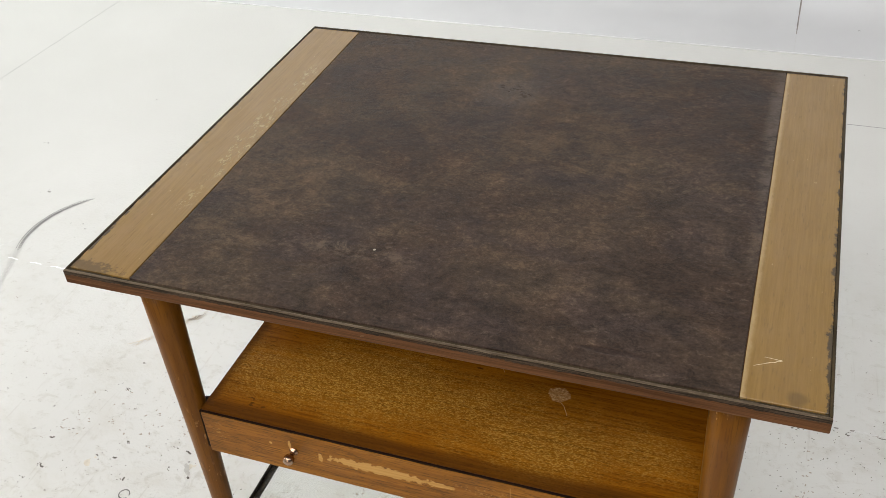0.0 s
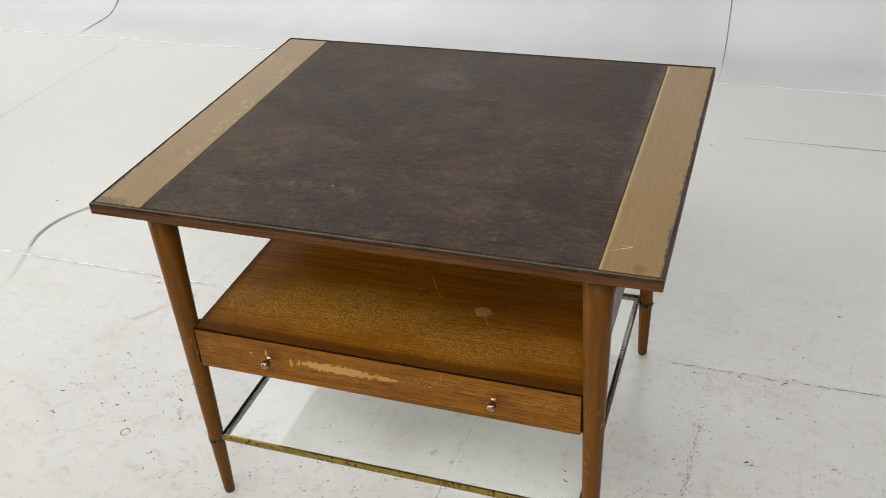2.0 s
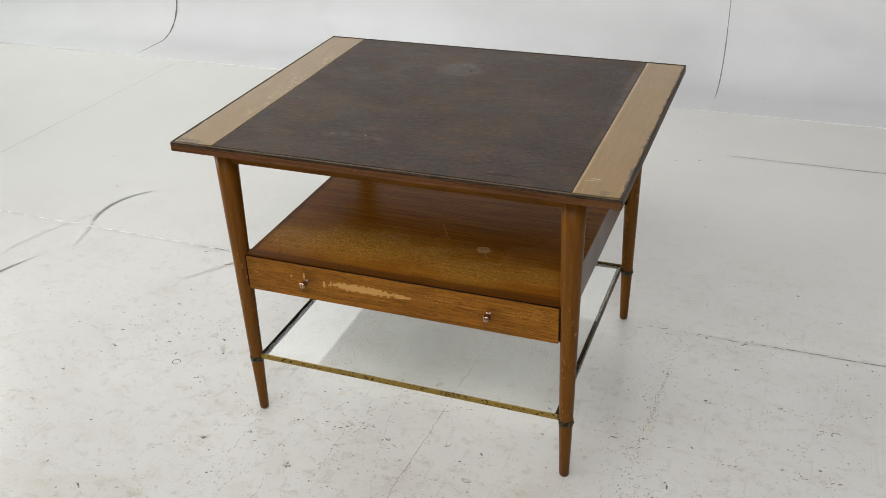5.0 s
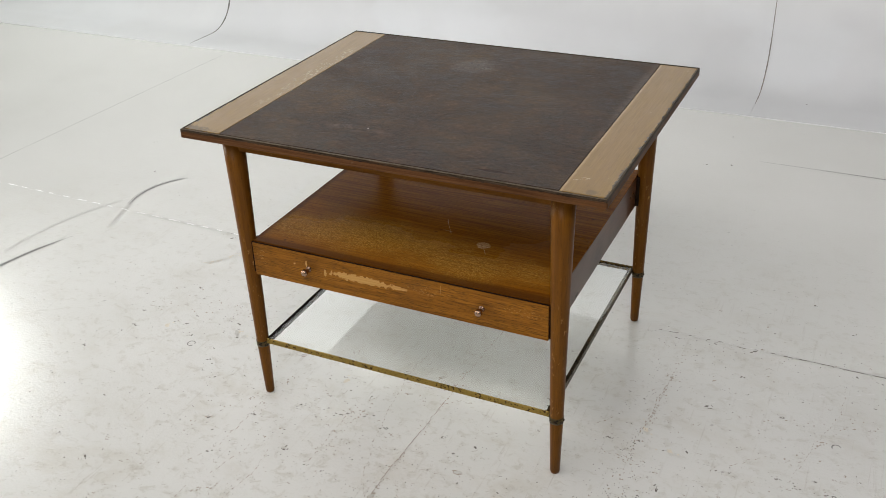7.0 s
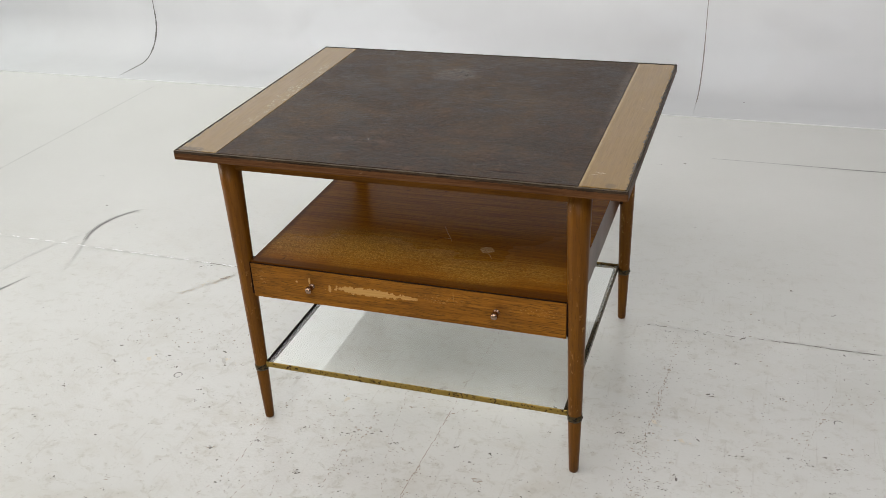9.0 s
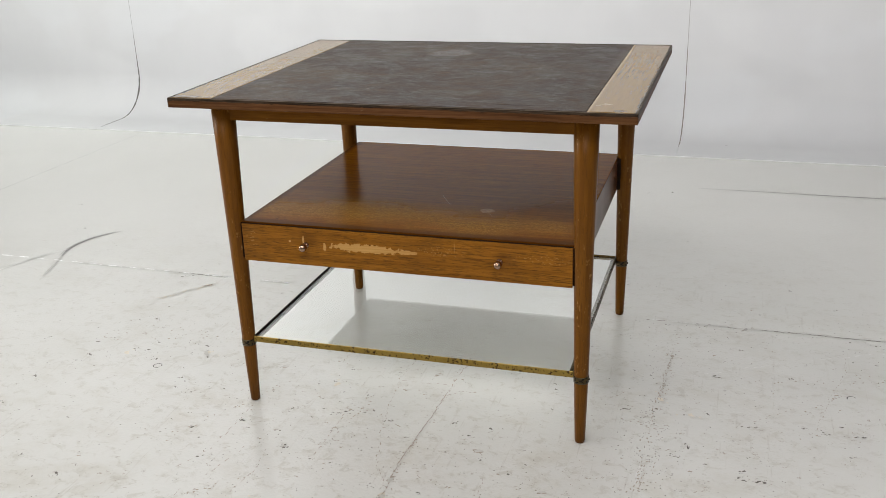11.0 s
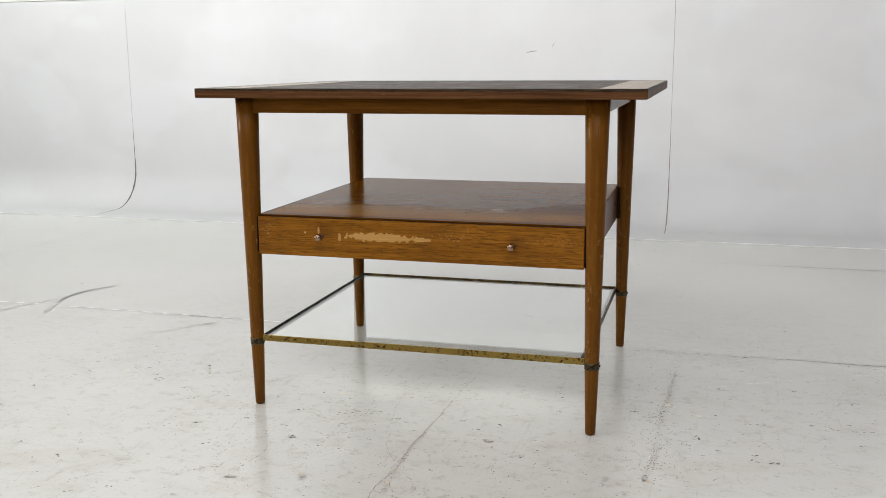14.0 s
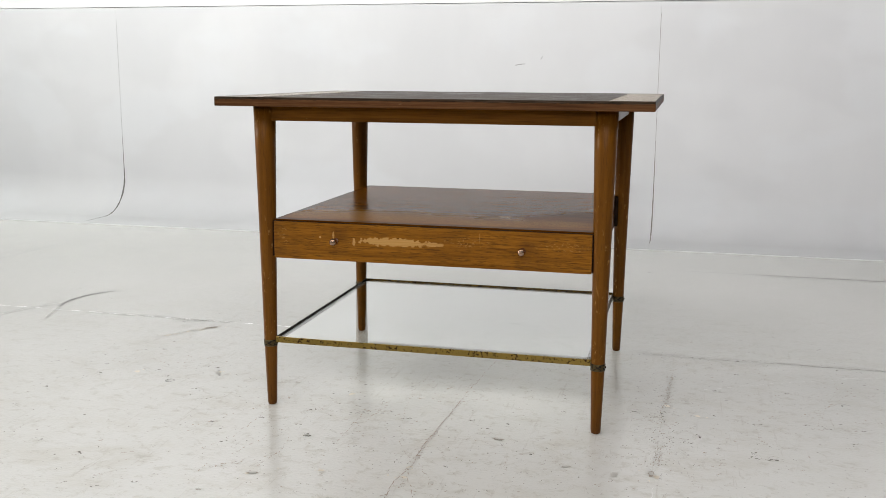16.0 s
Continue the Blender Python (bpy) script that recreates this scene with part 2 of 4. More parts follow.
def leather():
    m = Nodes("worn_leather")
    broad = m.noise(m.scaled((5.0, 6.5, 5.0)), 1.0, 5, 0.6, 0.6)
    mid = m.noise(m.scaled((36.0, 44.0, 20.0), turn=(0, 0, 0.2)), 1.0, 8, 0.78, 0.5)
    crackle = m.noise(m.scaled((130.0, 140.0, 40.0), turn=(0, 0, 0.08)), 1.0, 6, 0.8, 0.4)
    fine = m.noise(m.coords, 420.0, 4, 0.7)
    patches = m.noise(m.scaled((13.0, 17.0, 9.0), (4, 1, 0), (0, 0, 0.1)), 1.0, 7, 0.72, 0.5)
    grit = m.noise(m.scaled((330.0, 380.0, 40.0)), 1.0, 4, 0.75)
    tint = m.noise(m.scaled((7.0, 10.0, 5.0), (9, 2, 0)), 1.0, 4, 0.6, 0.8)
    colour = m.mix(m.ramp(broad, 0.36, 0.64), (0.043, 0.0268, 0.0182), (0.066, 0.0442, 0.0282))
    colour = m.mix(m.math("MULTIPLY", m.ramp(tint, 0.46, 0.66), 0.7), colour, (0.044, 0.0305, 0.0262))
    for value, gain in ((patches, 2.4), (mid, 2.8), (crackle, 2.0), (grit, 1.6)):
        colour = m.shade(colour, value, gain)
    rub = m.math("MULTIPLY", m.ramp(crackle, 0.55, 0.70), m.ramp(patches, 0.42, 0.62))
    colour = m.mix(m.math("MULTIPLY", rub, 0.45), colour, (0.165, 0.125, 0.090))
    streaks = m.math("MULTIPLY", m.ramp(m.noise(m.scaled((95.0, 170.0, 20.0), (1, 3, 0), (0, 0, 0.0)), 1.0, 6, 0.75, 0.7), 0.54, 0.68), m.ramp(patches, 0.42, 0.60))
    colour = m.mix(m.math("MULTIPLY", streaks, 0.38), colour, (0.165, 0.122, 0.088))
    worn = m.blob((-0.035, 0.168, 0.575), (0.05, 0.036, 0.1), 0.7, 18.0, 0.28)
    crease = m.blob((0.190, -0.278, 0.575), (0.026, 0.004, 0.1), 0.6, 60.0, 0.3)
    scrape = m.math("MULTIPLY", m.blob((-0.105, -0.200, 0.575), (0.060, 0.012, 0.1), 0.9, 22.0, 0.6), m.ramp(mid, 0.44, 0.60))
    colour = m.mix(m.math("MULTIPLY", scrape, 0.45), colour, (0.17, 0.125, 0.09))
    hem = m.math("MULTIPLY", m.blob((0.303, 0.13, 0.575), (0.010, 0.20, 0.1), 0.7, 18.0, 0.6), m.ramp(mid, 0.36, 0.60))
    colour = m.mix(m.math("MULTIPLY", hem, 0.5), colour, (0.16, 0.13, 0.11))
    colour = m.mix(m.math("MULTIPLY", crease, 0.5), colour, (0.012, 0.008, 0.008))
    pin = m.blob((-0.074, -0.192, 0.575), (0.0015, 0.0015, 0.1), 0.3, 200.0, 0.2)
    colour = m.mix(pin, colour, (0.35, 0.31, 0.25))
    wrinkle = m.noise(m.scaled((16.0, 22.0, 10.0), turn=(0, 0, 0.12)), 1.0, 6, 0.62, 1.6)
    relief = m.bump(m.math("SUBTRACT", wrinkle, m.math("MULTIPLY", crease, 0.5)), 0.22, 0.005)
    relief = m.bump(mid, 0.22, 0.0020, m.bump(crackle, 0.35, 0.0012, relief))
    relief = m.bump(fine, 0.2, 0.0004, relief)
    rough = m.math("ADD", 0.31, m.math("ADD", m.math("MULTIPLY", m.ramp(mid, 0.35, 0.65), 0.16), m.math("MULTIPLY", m.ramp(patches, 0.36, 0.64), 0.15)))
    rough = m.math("SUBTRACT", rough, m.math("MULTIPLY", worn, 0.14))
    return m.done(colour, rough, relief, specular=0.09)


def strip_veneer():
    """Bleached veneer of the two side strips: rubbed to the dark along the outer edges, flaked along the inner one."""
    m = Nodes("strip_veneer")
    grain = m.noise(m.scaled((420.0, 16.0, 8.0)), 1.0, 5, 0.7, 0.3)
    bands = m.noise(m.scaled((70.0, 3.0, 8.0)), 1.0, 4, 0.6)
    cloud = m.noise(m.coords, 11.0, 4)
    colour = m.mix(m.ramp(grain, 0.25, 0.75), (0.190, 0.106, 0.023), (0.250, 0.147, 0.037))
    colour = m.mix(m.math("MULTIPLY", m.ramp(bands, 0.4, 0.75), 0.3), colour, (0.24, 0.14, 0.05))
    colour = m.mix(m.math("MULTIPLY", m.ramp(cloud, 0.4, 0.75), 0.3), colour, (0.25, 0.16, 0.065))
    pores = m.ramp(m.noise(m.scaled((520.0, 60.0, 8.0), (2, 5, 0)), 1.0, 3, 0.6), 0.60, 0.70)
    colour = m.mix(m.math("MULTIPLY", pores, 0.35), colour, (0.10, 0.058, 0.02))
    side = m.math("ABSOLUTE", m.axis(0))
    ragged = m.math("MULTIPLY", m.math("SUBTRACT", m.noise(m.scaled((90.0, 60.0, 1.0)), 1.0, 6, 0.8), 0.5), 0.022)
    edge = m.ramp(m.math("ADD", side, m.math("ADD", ragged, m.ramp(m.axis(1), 0.0, -0.30, 0.0, 0.002))), 0.3755, 0.3778)
    colour = m.mix(m.math("MULTIPLY", edge, 0.92), colour, (0.045, 0.032, 0.018))
    corner = m.blob((-0.362, -0.298, 0.575), (0.034, 0.010, 0.1), 1.4, 220.0, 0.4)
    grime = m.blob((0.352, -0.293, 0.575), (0.008, 0.008, 0.1), 0.4, 90.0, 0.4)
    colour = m.mix(m.math("MAXIMUM", m.math("MULTIPLY", corner, 0.8), m.math("MULTIPLY", grime, 0.55)), colour, (0.09, 0.055, 0.022))
    zone = m.blob((-0.318, 0.0, 0.575), (0.013, 0.155, 0.1), 0.9, 30.0, 0.35)
    field = m.noise(m.scaled((230.0, 110.0, 1.0)), 1.0, 4, 0.65, 0.9)
    flakes = m.math("MULTIPLY", m.ramp(field, 0.56, 0.58), zone)
    rims = m.math("MULTIPLY", m.math("SUBTRACT", m.ramp(field, 0.535, 0.55), m.ramp(field, 0.57, 0.585)), zone)
    colour = m.mix(m.math("MULTIPLY", flakes, 0.8), colour, (0.39, 0.29, 0.115))
    colour = m.mix(m.math("MULTIPLY", rims, 0.75), colour, (0.14, 0.08, 0.025))
    specks = m.ramp(m.noise(m.scaled((230.0, 120.0, 1.0), move=(5, 2, 0)), 1.0, 3, 0.6), 0.72, 0.76)
    colour = m.mix(m.math("MULTIPLY", specks, 0.6), colour, (0.50, 0.36, 0.17))
    pale = m.ramp(m.math("ADD", m.axis(0), m.math("MULTIPLY", ragged, 0.3)), 0.3125, 0.3065)
    right = m.ramp(m.axis(0), 0.0, 0.1)
    colour = m.mix(m.math("MULTIPLY", m.math("MULTIPLY", pale, right), 0.5), colour, (0.48, 0.35, 0.18))
    relief = m.bump(m.math("SUBTRACT", m.math("MULTIPLY", grain, 0.3), flakes), 0.10, 0.0003)
    return m.done(colour, m.math("ADD", 0.22, m.math("MULTIPLY", cloud, 0.08)), relief, specular=0.30)


def shelf_veneer():
    """Red-brown shelf top: its front half bleached in grainy flecks, one pale drop mark."""
    m = Nodes("shelf_veneer")
    grain = m.noise(m.scaled((6.0, 220.0, 20.0)), 1.0, 6, 0.7, 0.3)
    cloud = m.noise(m.scaled((4.0, 8.0, 4.0)), 1.0, 4)
    colour = m.mix(m.ramp(grain, 0.3, 0.7), (0.122, 0.036, 0.0017), (0.246, 0.087, 0.0038))
    flecks = m.ramp(m.noise(m.scaled((340.0, 800.0, 60.0)), 1.0, 3, 0.75), 0.46, 0.64)
    bleached = m.math("MAXIMUM", m.blob((-0.07, -0.185, 0.355), (0.21, 0.052, 0.2), 0.9, 12.0, 0.7),
                      m.blob((0.13, -0.205, 0.355), (0.13, 0.04, 0.2), 0.9, 12.0, 0.7))
    colour = m.mix(m.math("MULTIPLY", bleached, 0.35), colour, (0.20, 0.100, 0.010))
    colour = m.mix(m.math("MULTIPLY", bleached, m.math("MULTIPLY", flecks, 0.75)), colour, (0.47, 0.27, 0.055))
    darks = m.ramp(m.noise(m.scaled((120.0, 520.0, 60.0), (2, 9, 0)), 1.0, 4, 0.7), 0.54, 0.66)
    colour = m.mix(m.math("MULTIPLY", darks, 0.5), colour, (0.055, 0.020, 0.002))
    spot = m.blob((0.113, -0.135, 0.355), (0.0125, 0.011, 0.2), 0.35, 120.0, 0.12)
    colour = m.mix(m.math("MULTIPLY", spot, m.ramp(flecks, -0.6, 1.2)), colour, (0.46, 0.30, 0.14))
    knots = m.ramp(m.noise(m.scaled((40.0, 70.0, 30.0)), 1.0, 2), 0.73, 0.76)
    colour = m.mix(m.math("MULTIPLY", knots, 0.6), colour, (0.03, 0.012, 0.004))
    front = m.ramp(m.math("ADD", m.axis(1), m.math("MULTIPLY", cloud, 0.02)), -0.236, -0.252)
    front = m.math("MAXIMUM", front, m.ramp(m.math("ADD", m.axis(0), m.math("MULTIPLY", cloud, 0.02)), -0.262, -0.277))
    colour = m.mix(m.math("MULTIPLY", front, 0.7), colour, (0.045, 0.016, 0.004))
    rough = m.math("ADD", 0.17, m.math("MULTIPLY", cloud, 0.06))
    dull = m.blob((0.24, -0.17, 0.355), (0.10, 0.12, 0.2), 0.7, 12.0, 0.35)
    dull = m.math("MAXIMUM", dull, m.ramp(m.math("ADD", m.axis(1), m.math("MULTIPLY", cloud, 0.05)), -0.132, -0.160))
    polished = m.math("SUBTRACT", 1.0, m.math("MAXIMUM", bleached, dull))
    rough = m.math("SUBTRACT", 0.31, m.math("MULTIPLY", polished, m.math("SUBTRACT", 0.31, rough)))
    return m.done(colour, rough, m.bump(grain, 0.05, 0.0003), specular=0.025)


def drawer_veneer():
    """Drawer front: straight grain, one long scar down to the raw wood and a few nicks."""
    m = Nodes("drawer_veneer")
    grain = m.noise(m.scaled((6.0, 5.0, 240.0)), 1.0, 6, 0.7, 0.4)
    cloud = m.noise(m.coords, 10.0, 4)
    fleck = m.ramp(m.noise(m.scaled((45.0, 60.0, 640.0)), 1.0, 4, 0.65), 0.50, 0.62)
    colour = m.mix(m.ramp(grain, 0.3, 0.7), (0.176, 0.063, 0.0045), (0.300, 0.120, 0.011))
    colour = m.mix(m.math("MULTIPLY", fleck, 0.8), colour, (0.092, 0.034, 0.004))
    colour = m.mix(m.math("MULTIPLY", m.ramp(cloud, 0.45, 0.75), 0.35), colour, (0.10, 0.042, 0.008))
    for x, z in ((-0.163, 0.329), (0.176, 0.326)):
        halo = m.blob((x, -0.275, z), (0.016, 0.2, 0.011), 0.6, 50.0, 0.7)
        colour = m.mix(m.math("MULTIPLY", halo, 0.45), colour, (0.09, 0.032, 0.006))
    raw = (0.55, 0.315, 0.10)
    scar = m.blob((-0.062, -0.275, 0.3225), (0.064, 0.2, 0.0072), 1.0, 150.0, 0.10)
    tail = m.blob((0.010, -0.275, 0.322), (0.016, 0.2, 0.0038), 0.9, 130.0, 0.15)
    nick = m.blob((-0.136, -0.275, 0.320), (0.0026, 0.2, 0.0075), 0.6, 200.0, 0.2)
    nick2 = m.blob((-0.1745, -0.275, 0.330), (0.0020, 0.2, 0.007), 0.6, 200.0, 0.2)
    nick3 = m.blob((-0.200, -0.275, 0.326), (0.002, 0.2, 0.002), 0.5, 200.0, 0.2)
    nick4 = m.blob((0.093, -0.275, 0.338), (0.0006, 0.2, 0.009), 0.5, 200.0, 0.2)
    zone = m.blob((0.235, -0.275, 0.328), (0.05, 0.2, 0.008), 0.8, 40.0, 0.4)
    zone2 = m.blob((0.07, -0.275, 0.328), (0.04, 0.2, 0.008), 0.8, 40.0, 0.4)
    zone3 = m.blob((-0.27, -0.275, 0.325), (0.012, 0.2, 0.016), 0.8, 40.0, 0.4)
    dots = m.ramp(m.noise(m.scaled((260.0, 60.0, 420.0)), 1.0, 2, 0.6), 0.60, 0.64)
    bits = m.math("MULTIPLY", dots, m.math("MULTIPLY", m.math("MAXIMUM", m.math("MAXIMUM", zone, zone2), zone3), 0.4))
    marks = scar
    for other in (tail, nick, nick2, nick3, bits, m.math("MULTIPLY", nick4, 0.5)):
        marks = m.math("MAXIMUM", marks, other)
    colour = m.mix(m.math("MULTIPLY", marks, 0.9), colour, m.mix(m.ramp(grain, 0.35, 0.65), raw, (0.44, 0.235, 0.065)))
    rough = m.math("ADD", 0.36, m.math("MULTIPLY", marks, 0.3))
    return m.done(colour, rough, m.bump(m.math("SUBTRACT", m.math("MULTIPLY", grain, 0.5), marks), 0.2, 0.0005), specular=0.13)


def tarnished(name, bright, dark, amount, rough=0.3):
    m = Nodes(name)
    spots = m.ramp(m.noise(m.coords, 210.0, 3, 0.6, 0.5), 0.625 - amount, 0.665 - amount)
    cloud = m.noise(m.coords, 30.0, 4)
    colour = m.mix(spots, m.mix(cloud, bright, tuple(0.6 * c for c in bright)), dark)
    metal = m.math("SUBTRACT", 1.0, m.math("MULTIPLY", spots, 0.75))
    return m.done(colour, m.math("ADD", rough, m.math("MULTIPLY", spots, 0.3)), m.bump(spots, 0.2, 0.0003), metal=metal, specular=0.15)


LEATHER = leather()
STRIP = strip_veneer()
SHELF = shelf_veneer()
DRAWER = drawer_veneer()
EDGE_SIDE = wood("edge_wood", (0.058, 0.023, 0.008), (0.134, 0.060, 0.024), (6, 6, 300), 0.42, 0, 0.04, (0.24, 0.16, 0.09), inlay=0.5702)
EDGE_RIM = wood("edge_worn", (0.070, 0.050, 0.030), (0.165, 0.125, 0.085), (30, 200, 60), 0.45, 0, 0.05, (0.26, 0.19, 0.12))
EDGE_TOP = wood("edge_rubbed", (0.030, 0.021, 0.010), (0.070, 0.050, 0.026), (20, 20, 60), 0.40, 0, 0.045, (0.24, 0.18, 0.10))
LEG_WOOD = leg_wood()
APRON_WOOD = wood("apron_wood", (0.098, 0.036, 0.0036), (0.182, 0.071, 0.0085), (5, 90, 180), 0.36, 0, 0.02)
SIDE_WOOD = wood("case_wood", (0.074, 0.027, 0.010), (0.108, 0.042, 0.015), (150, 5, 260), 0.30, 0, 0.0, grime=0.6, specular=0.3)
# Near-black brown for gaps, holes and the shaded drawer ledge
GAP_DARK = wood("gap_dark", (0.012, 0.006, 0.004), (0.022, 0.012, 0.007), (40, 40, 40), 0.5)
BRASS = tarnished("spotted_brass", (0.42, 0.285, 0.075), (0.050, 0.026, 0.008), 0.055)
OLD_BRASS = tarnished("blackened_brass", (0.125, 0.092, 0.044), (0.02, 0.016, 0.011), 0.10, 0.35)
BACK_BRASS = tarnished("dull_brass", (0.24, 0.155, 0.045), (0.03, 0.021, 0.01), 0.10, 0.34)
BLACK_BRASS = tarnished("black_brass", (0.060, 0.046, 0.030), (0.012, 0.010, 0.008), 0.08, 0.38)
KNOB = Nodes("polished_knob").done((0.38, 0.25, 0.17), 0.27, metal=1.0)
GLASS = Nodes("clear_glass")
GLASS.shader.inputs["Transmission Weight"].default_value = 1.0
GLASS.shader.inputs["IOR"].default_value = 1.5
GLASS = GLASS.done((0.98, 1.0, 0.988), 0.0)


# ---------------------------------------------------------------- mesh helpers
def link(name, bm, materials, parent=None, label=""):
    mesh = bpy.data.meshes.new(name)
    bm.normal_update()
    bm.to_mesh(mesh)
    bm.free()
    for material in materials if isinstance(materials, (list, tuple)) else (materials,):
        mesh.materials.append(material)
    ob = new(name, mesh)
    if parent is not None:
        ob.parent = parent
    return tagged(ob, label)


def part(name, bm, material, parent, label=""):
    return link(name, bm, material, parent, label)


def box(bm, x0, x1, y0, y1, z0, z1, bevel=0.0, segments=2):
    m = Matrix.Translation(((x0 + x1) / 2, (y0 + y1) / 2, (z0 + z1) / 2)) @ Matrix.Diagonal((x1 - x0, y1 - y0, z1 - z0, 1))
    made = bmesh.ops.create_cube(bm, size=1, matrix=m)
    if bevel:
        edges = list({e for v in made["verts"] for e in v.link_edges})
        bmesh.ops.bevel(bm, geom=edges, offset=bevel, segments=segments, affect="EDGES", profile=0.6)
    return bm


def lathe(bm, profile, turn=Matrix(), segments=32):
    """Turns (radius, height) pairs round z, then applies turn."""
    rings = []
    for r, z in profile:
        rings.append([bm.verts.new(turn @ Vector((r * math.cos(a), r * math.sin(a), z)))
                      for a in (2 * math.pi * k / segments for k in range(segments))])
    for low, high in zip(rings, rings[1:]):
        for k in range(segments):
            f = bm.faces.new((low[k], low[(k + 1) % segments], high[(k + 1) % segments], high[k]))
            f.smooth = True
    bm.faces.new(rings[0][::-1])
    bm.faces.new(rings[-1])
    return bm


def ribbon(bm, points, width, z, rng, taper=True):
    """A flat mark along a line, of uneven width."""
    pairs = []
    n = len(points)
    for i, (x, y) in enumerate(points):
        ax, ay = points[max(0, i - 1)]
        bx, by = points[min(n - 1, i + 1)]
        d = Vector((bx - ax, by - ay)).normalized()
        s = (math.sin(math.pi * (i + 0.6) / (n + 0.2)) ** 0.5 if taper else 1.0) * width * rng.uniform(0.55, 1.1) / 2
        pairs.append((bm.verts.new((x - d.y * s, y + d.x * s, z)), bm.verts.new((x + d.y * s, y - d.x * s, z))))
    for (a, b), (c, d) in zip(pairs, pairs[1:]):
        bm.faces.new((a, b, d, c))


def spread(a, b, n, rng, wobble=0.0):
    return [(a[0] + (b[0] - a[0]) * k / n + rng.uniform(-wobble, wobble), a[1] + (b[1] - a[1]) * k / n + rng.uniform(-wobble, wobble))
            for k in range(n + 1)]


def chip(bm, x, y, size, z, rng, stretch=1.6, turn=None):
    """One small ragged flat spot."""
    turn = rng.uniform(0, math.pi) if turn is None else turn
    ring = []
    for k in range(9):
        a = 2 * math.pi * k / 9
        r = size * rng.uniform(0.45, 1.0)
        u, v = r * math.cos(a) * stretch, r * math.sin(a)
        ring.append(bm.verts.new((x + u * math.cos(turn) - v * math.sin(turn), y + u * math.sin(turn) + v * math.cos(turn), z)))
    bm.faces.new(ring)


# ---------------------------------------------------------------- the studio
LEFT, RIGHT, REAR, TOP, LIP, WALL_Y, RADIUS, RAIL_Z = -4.6, 4.6, -5.0, 3.0, 1.88, 2.215, 0.165, 0.885

bm = bmesh.new()
box(bm, LEFT, RIGHT, REAR, WALL_Y + 0.1, -0.12, 0.0)
tagged(link("floor", bm, FLOOR), "white painted studio floor, scuffed, speckled with dirt and cracked", "floor", kind="structure")

bm = bmesh.new()
box(bm, LEFT, RIGHT, WALL_Y + 0.03, WALL_Y + 0.15, 0.0, TOP)
wall_back = tagged(link("wall_back", bm, WALL), "white studio back wall curving softly into the floor", "wall", kind="structure")


def cove_panel(x0, x1):
    """A sheet that lies on the floor, curves up and stands to the horizontal joint."""
    bm = bmesh.new()
    line = [(LIP, 0.0), (LIP, 0.002), (LIP + 0.03, 0.004), (WALL_Y - RADIUS, 0.005)]
    line += [(WALL_Y - RADIUS + RADIUS * math.sin(a), 0.005 + RADIUS - RADIUS * math.cos(a))
             for a in (math.pi / 2 * k / 20 for k in range(1, 21))]
    line += [(WALL_Y, 0.5), (WALL_Y, RAIL_Z - 0.003), (WALL_Y + 0.003, RAIL_Z), (WALL_Y + 0.03, RAIL_Z)]
    steps = max(1, int((x1 - x0) / 0.3))
    rows = [[bm.verts.new((x0 + (x1 - x0) * i / steps, y, z)) for y, z in line] for i in range(steps + 1)]
    for a, b in zip(rows, rows[1:]):
        for k in range(len(line) - 1):
            f = bm.faces.new((a[k], b[k], b[k + 1], a[k + 1]))
            f.smooth = 2 <= k <= 23
    for x in (x0, x1):
        bm.faces.new([bm.verts.new((x, y, z)) for y, z in line + [(WALL_Y + 0.03, 0.0)]])
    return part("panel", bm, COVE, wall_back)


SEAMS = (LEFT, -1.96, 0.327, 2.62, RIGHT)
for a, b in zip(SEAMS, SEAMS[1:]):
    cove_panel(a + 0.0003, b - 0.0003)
bm = bmesh.new()
box(bm, LEFT, RIGHT, LIP - 0.002, LIP + 0.0015, 0.0, 0.0027, 0.0008, 1)
tagged(link("trim", bm, WALL), "pale raised paint edge where the curved wall meets the floor", "trim", kind="structure")
bm = bmesh.new()
box(bm, LEFT, RIGHT, WALL_Y + 0.002, WALL_Y + 0.03, RAIL_Z + 0.0025, TOP)
part("panel", bm, WALL, wall_back)

# Unseen walls close the studio; the dark ones are added to cut bounce
for name, paint, label, (x0, x1, y0, y1) in (
        ("wall_left", WALL, "plain white painted studio wall", (LEFT - 0.15, LEFT, REAR, WALL_Y + 0.15)),
        ("unseen_wall_right", GREY, "unseen dark grey wall added to cut bounce light", (RIGHT, RIGHT + 0.15, REAR, WALL_Y + 0.15)),
        ("unseen_wall_front", GREY, "unseen dark grey wall added to cut bounce light", (LEFT - 0.15, RIGHT + 0.15, REAR - 0.15, REAR))):
    bm = bmesh.new()
    box(bm, x0, x1, y0, y1, 0, TOP)
    tagged(link(name, bm, paint), label, "wall", kind="structure")
# Unseen dark ceiling, added to keep fill light from above low
bm = bmesh.new()
box(bm, LEFT - 0.15, RIGHT + 0.15, REAR - 0.15, WALL_Y + 0.15, TOP, TOP + 0.12)
tagged(link("ceiling", bm, GREY), "unseen dark grey ceiling added to cut bounce light", "ceiling", kind="structure")

# joints and marks on the floor and wall
rng = random.Random(7)


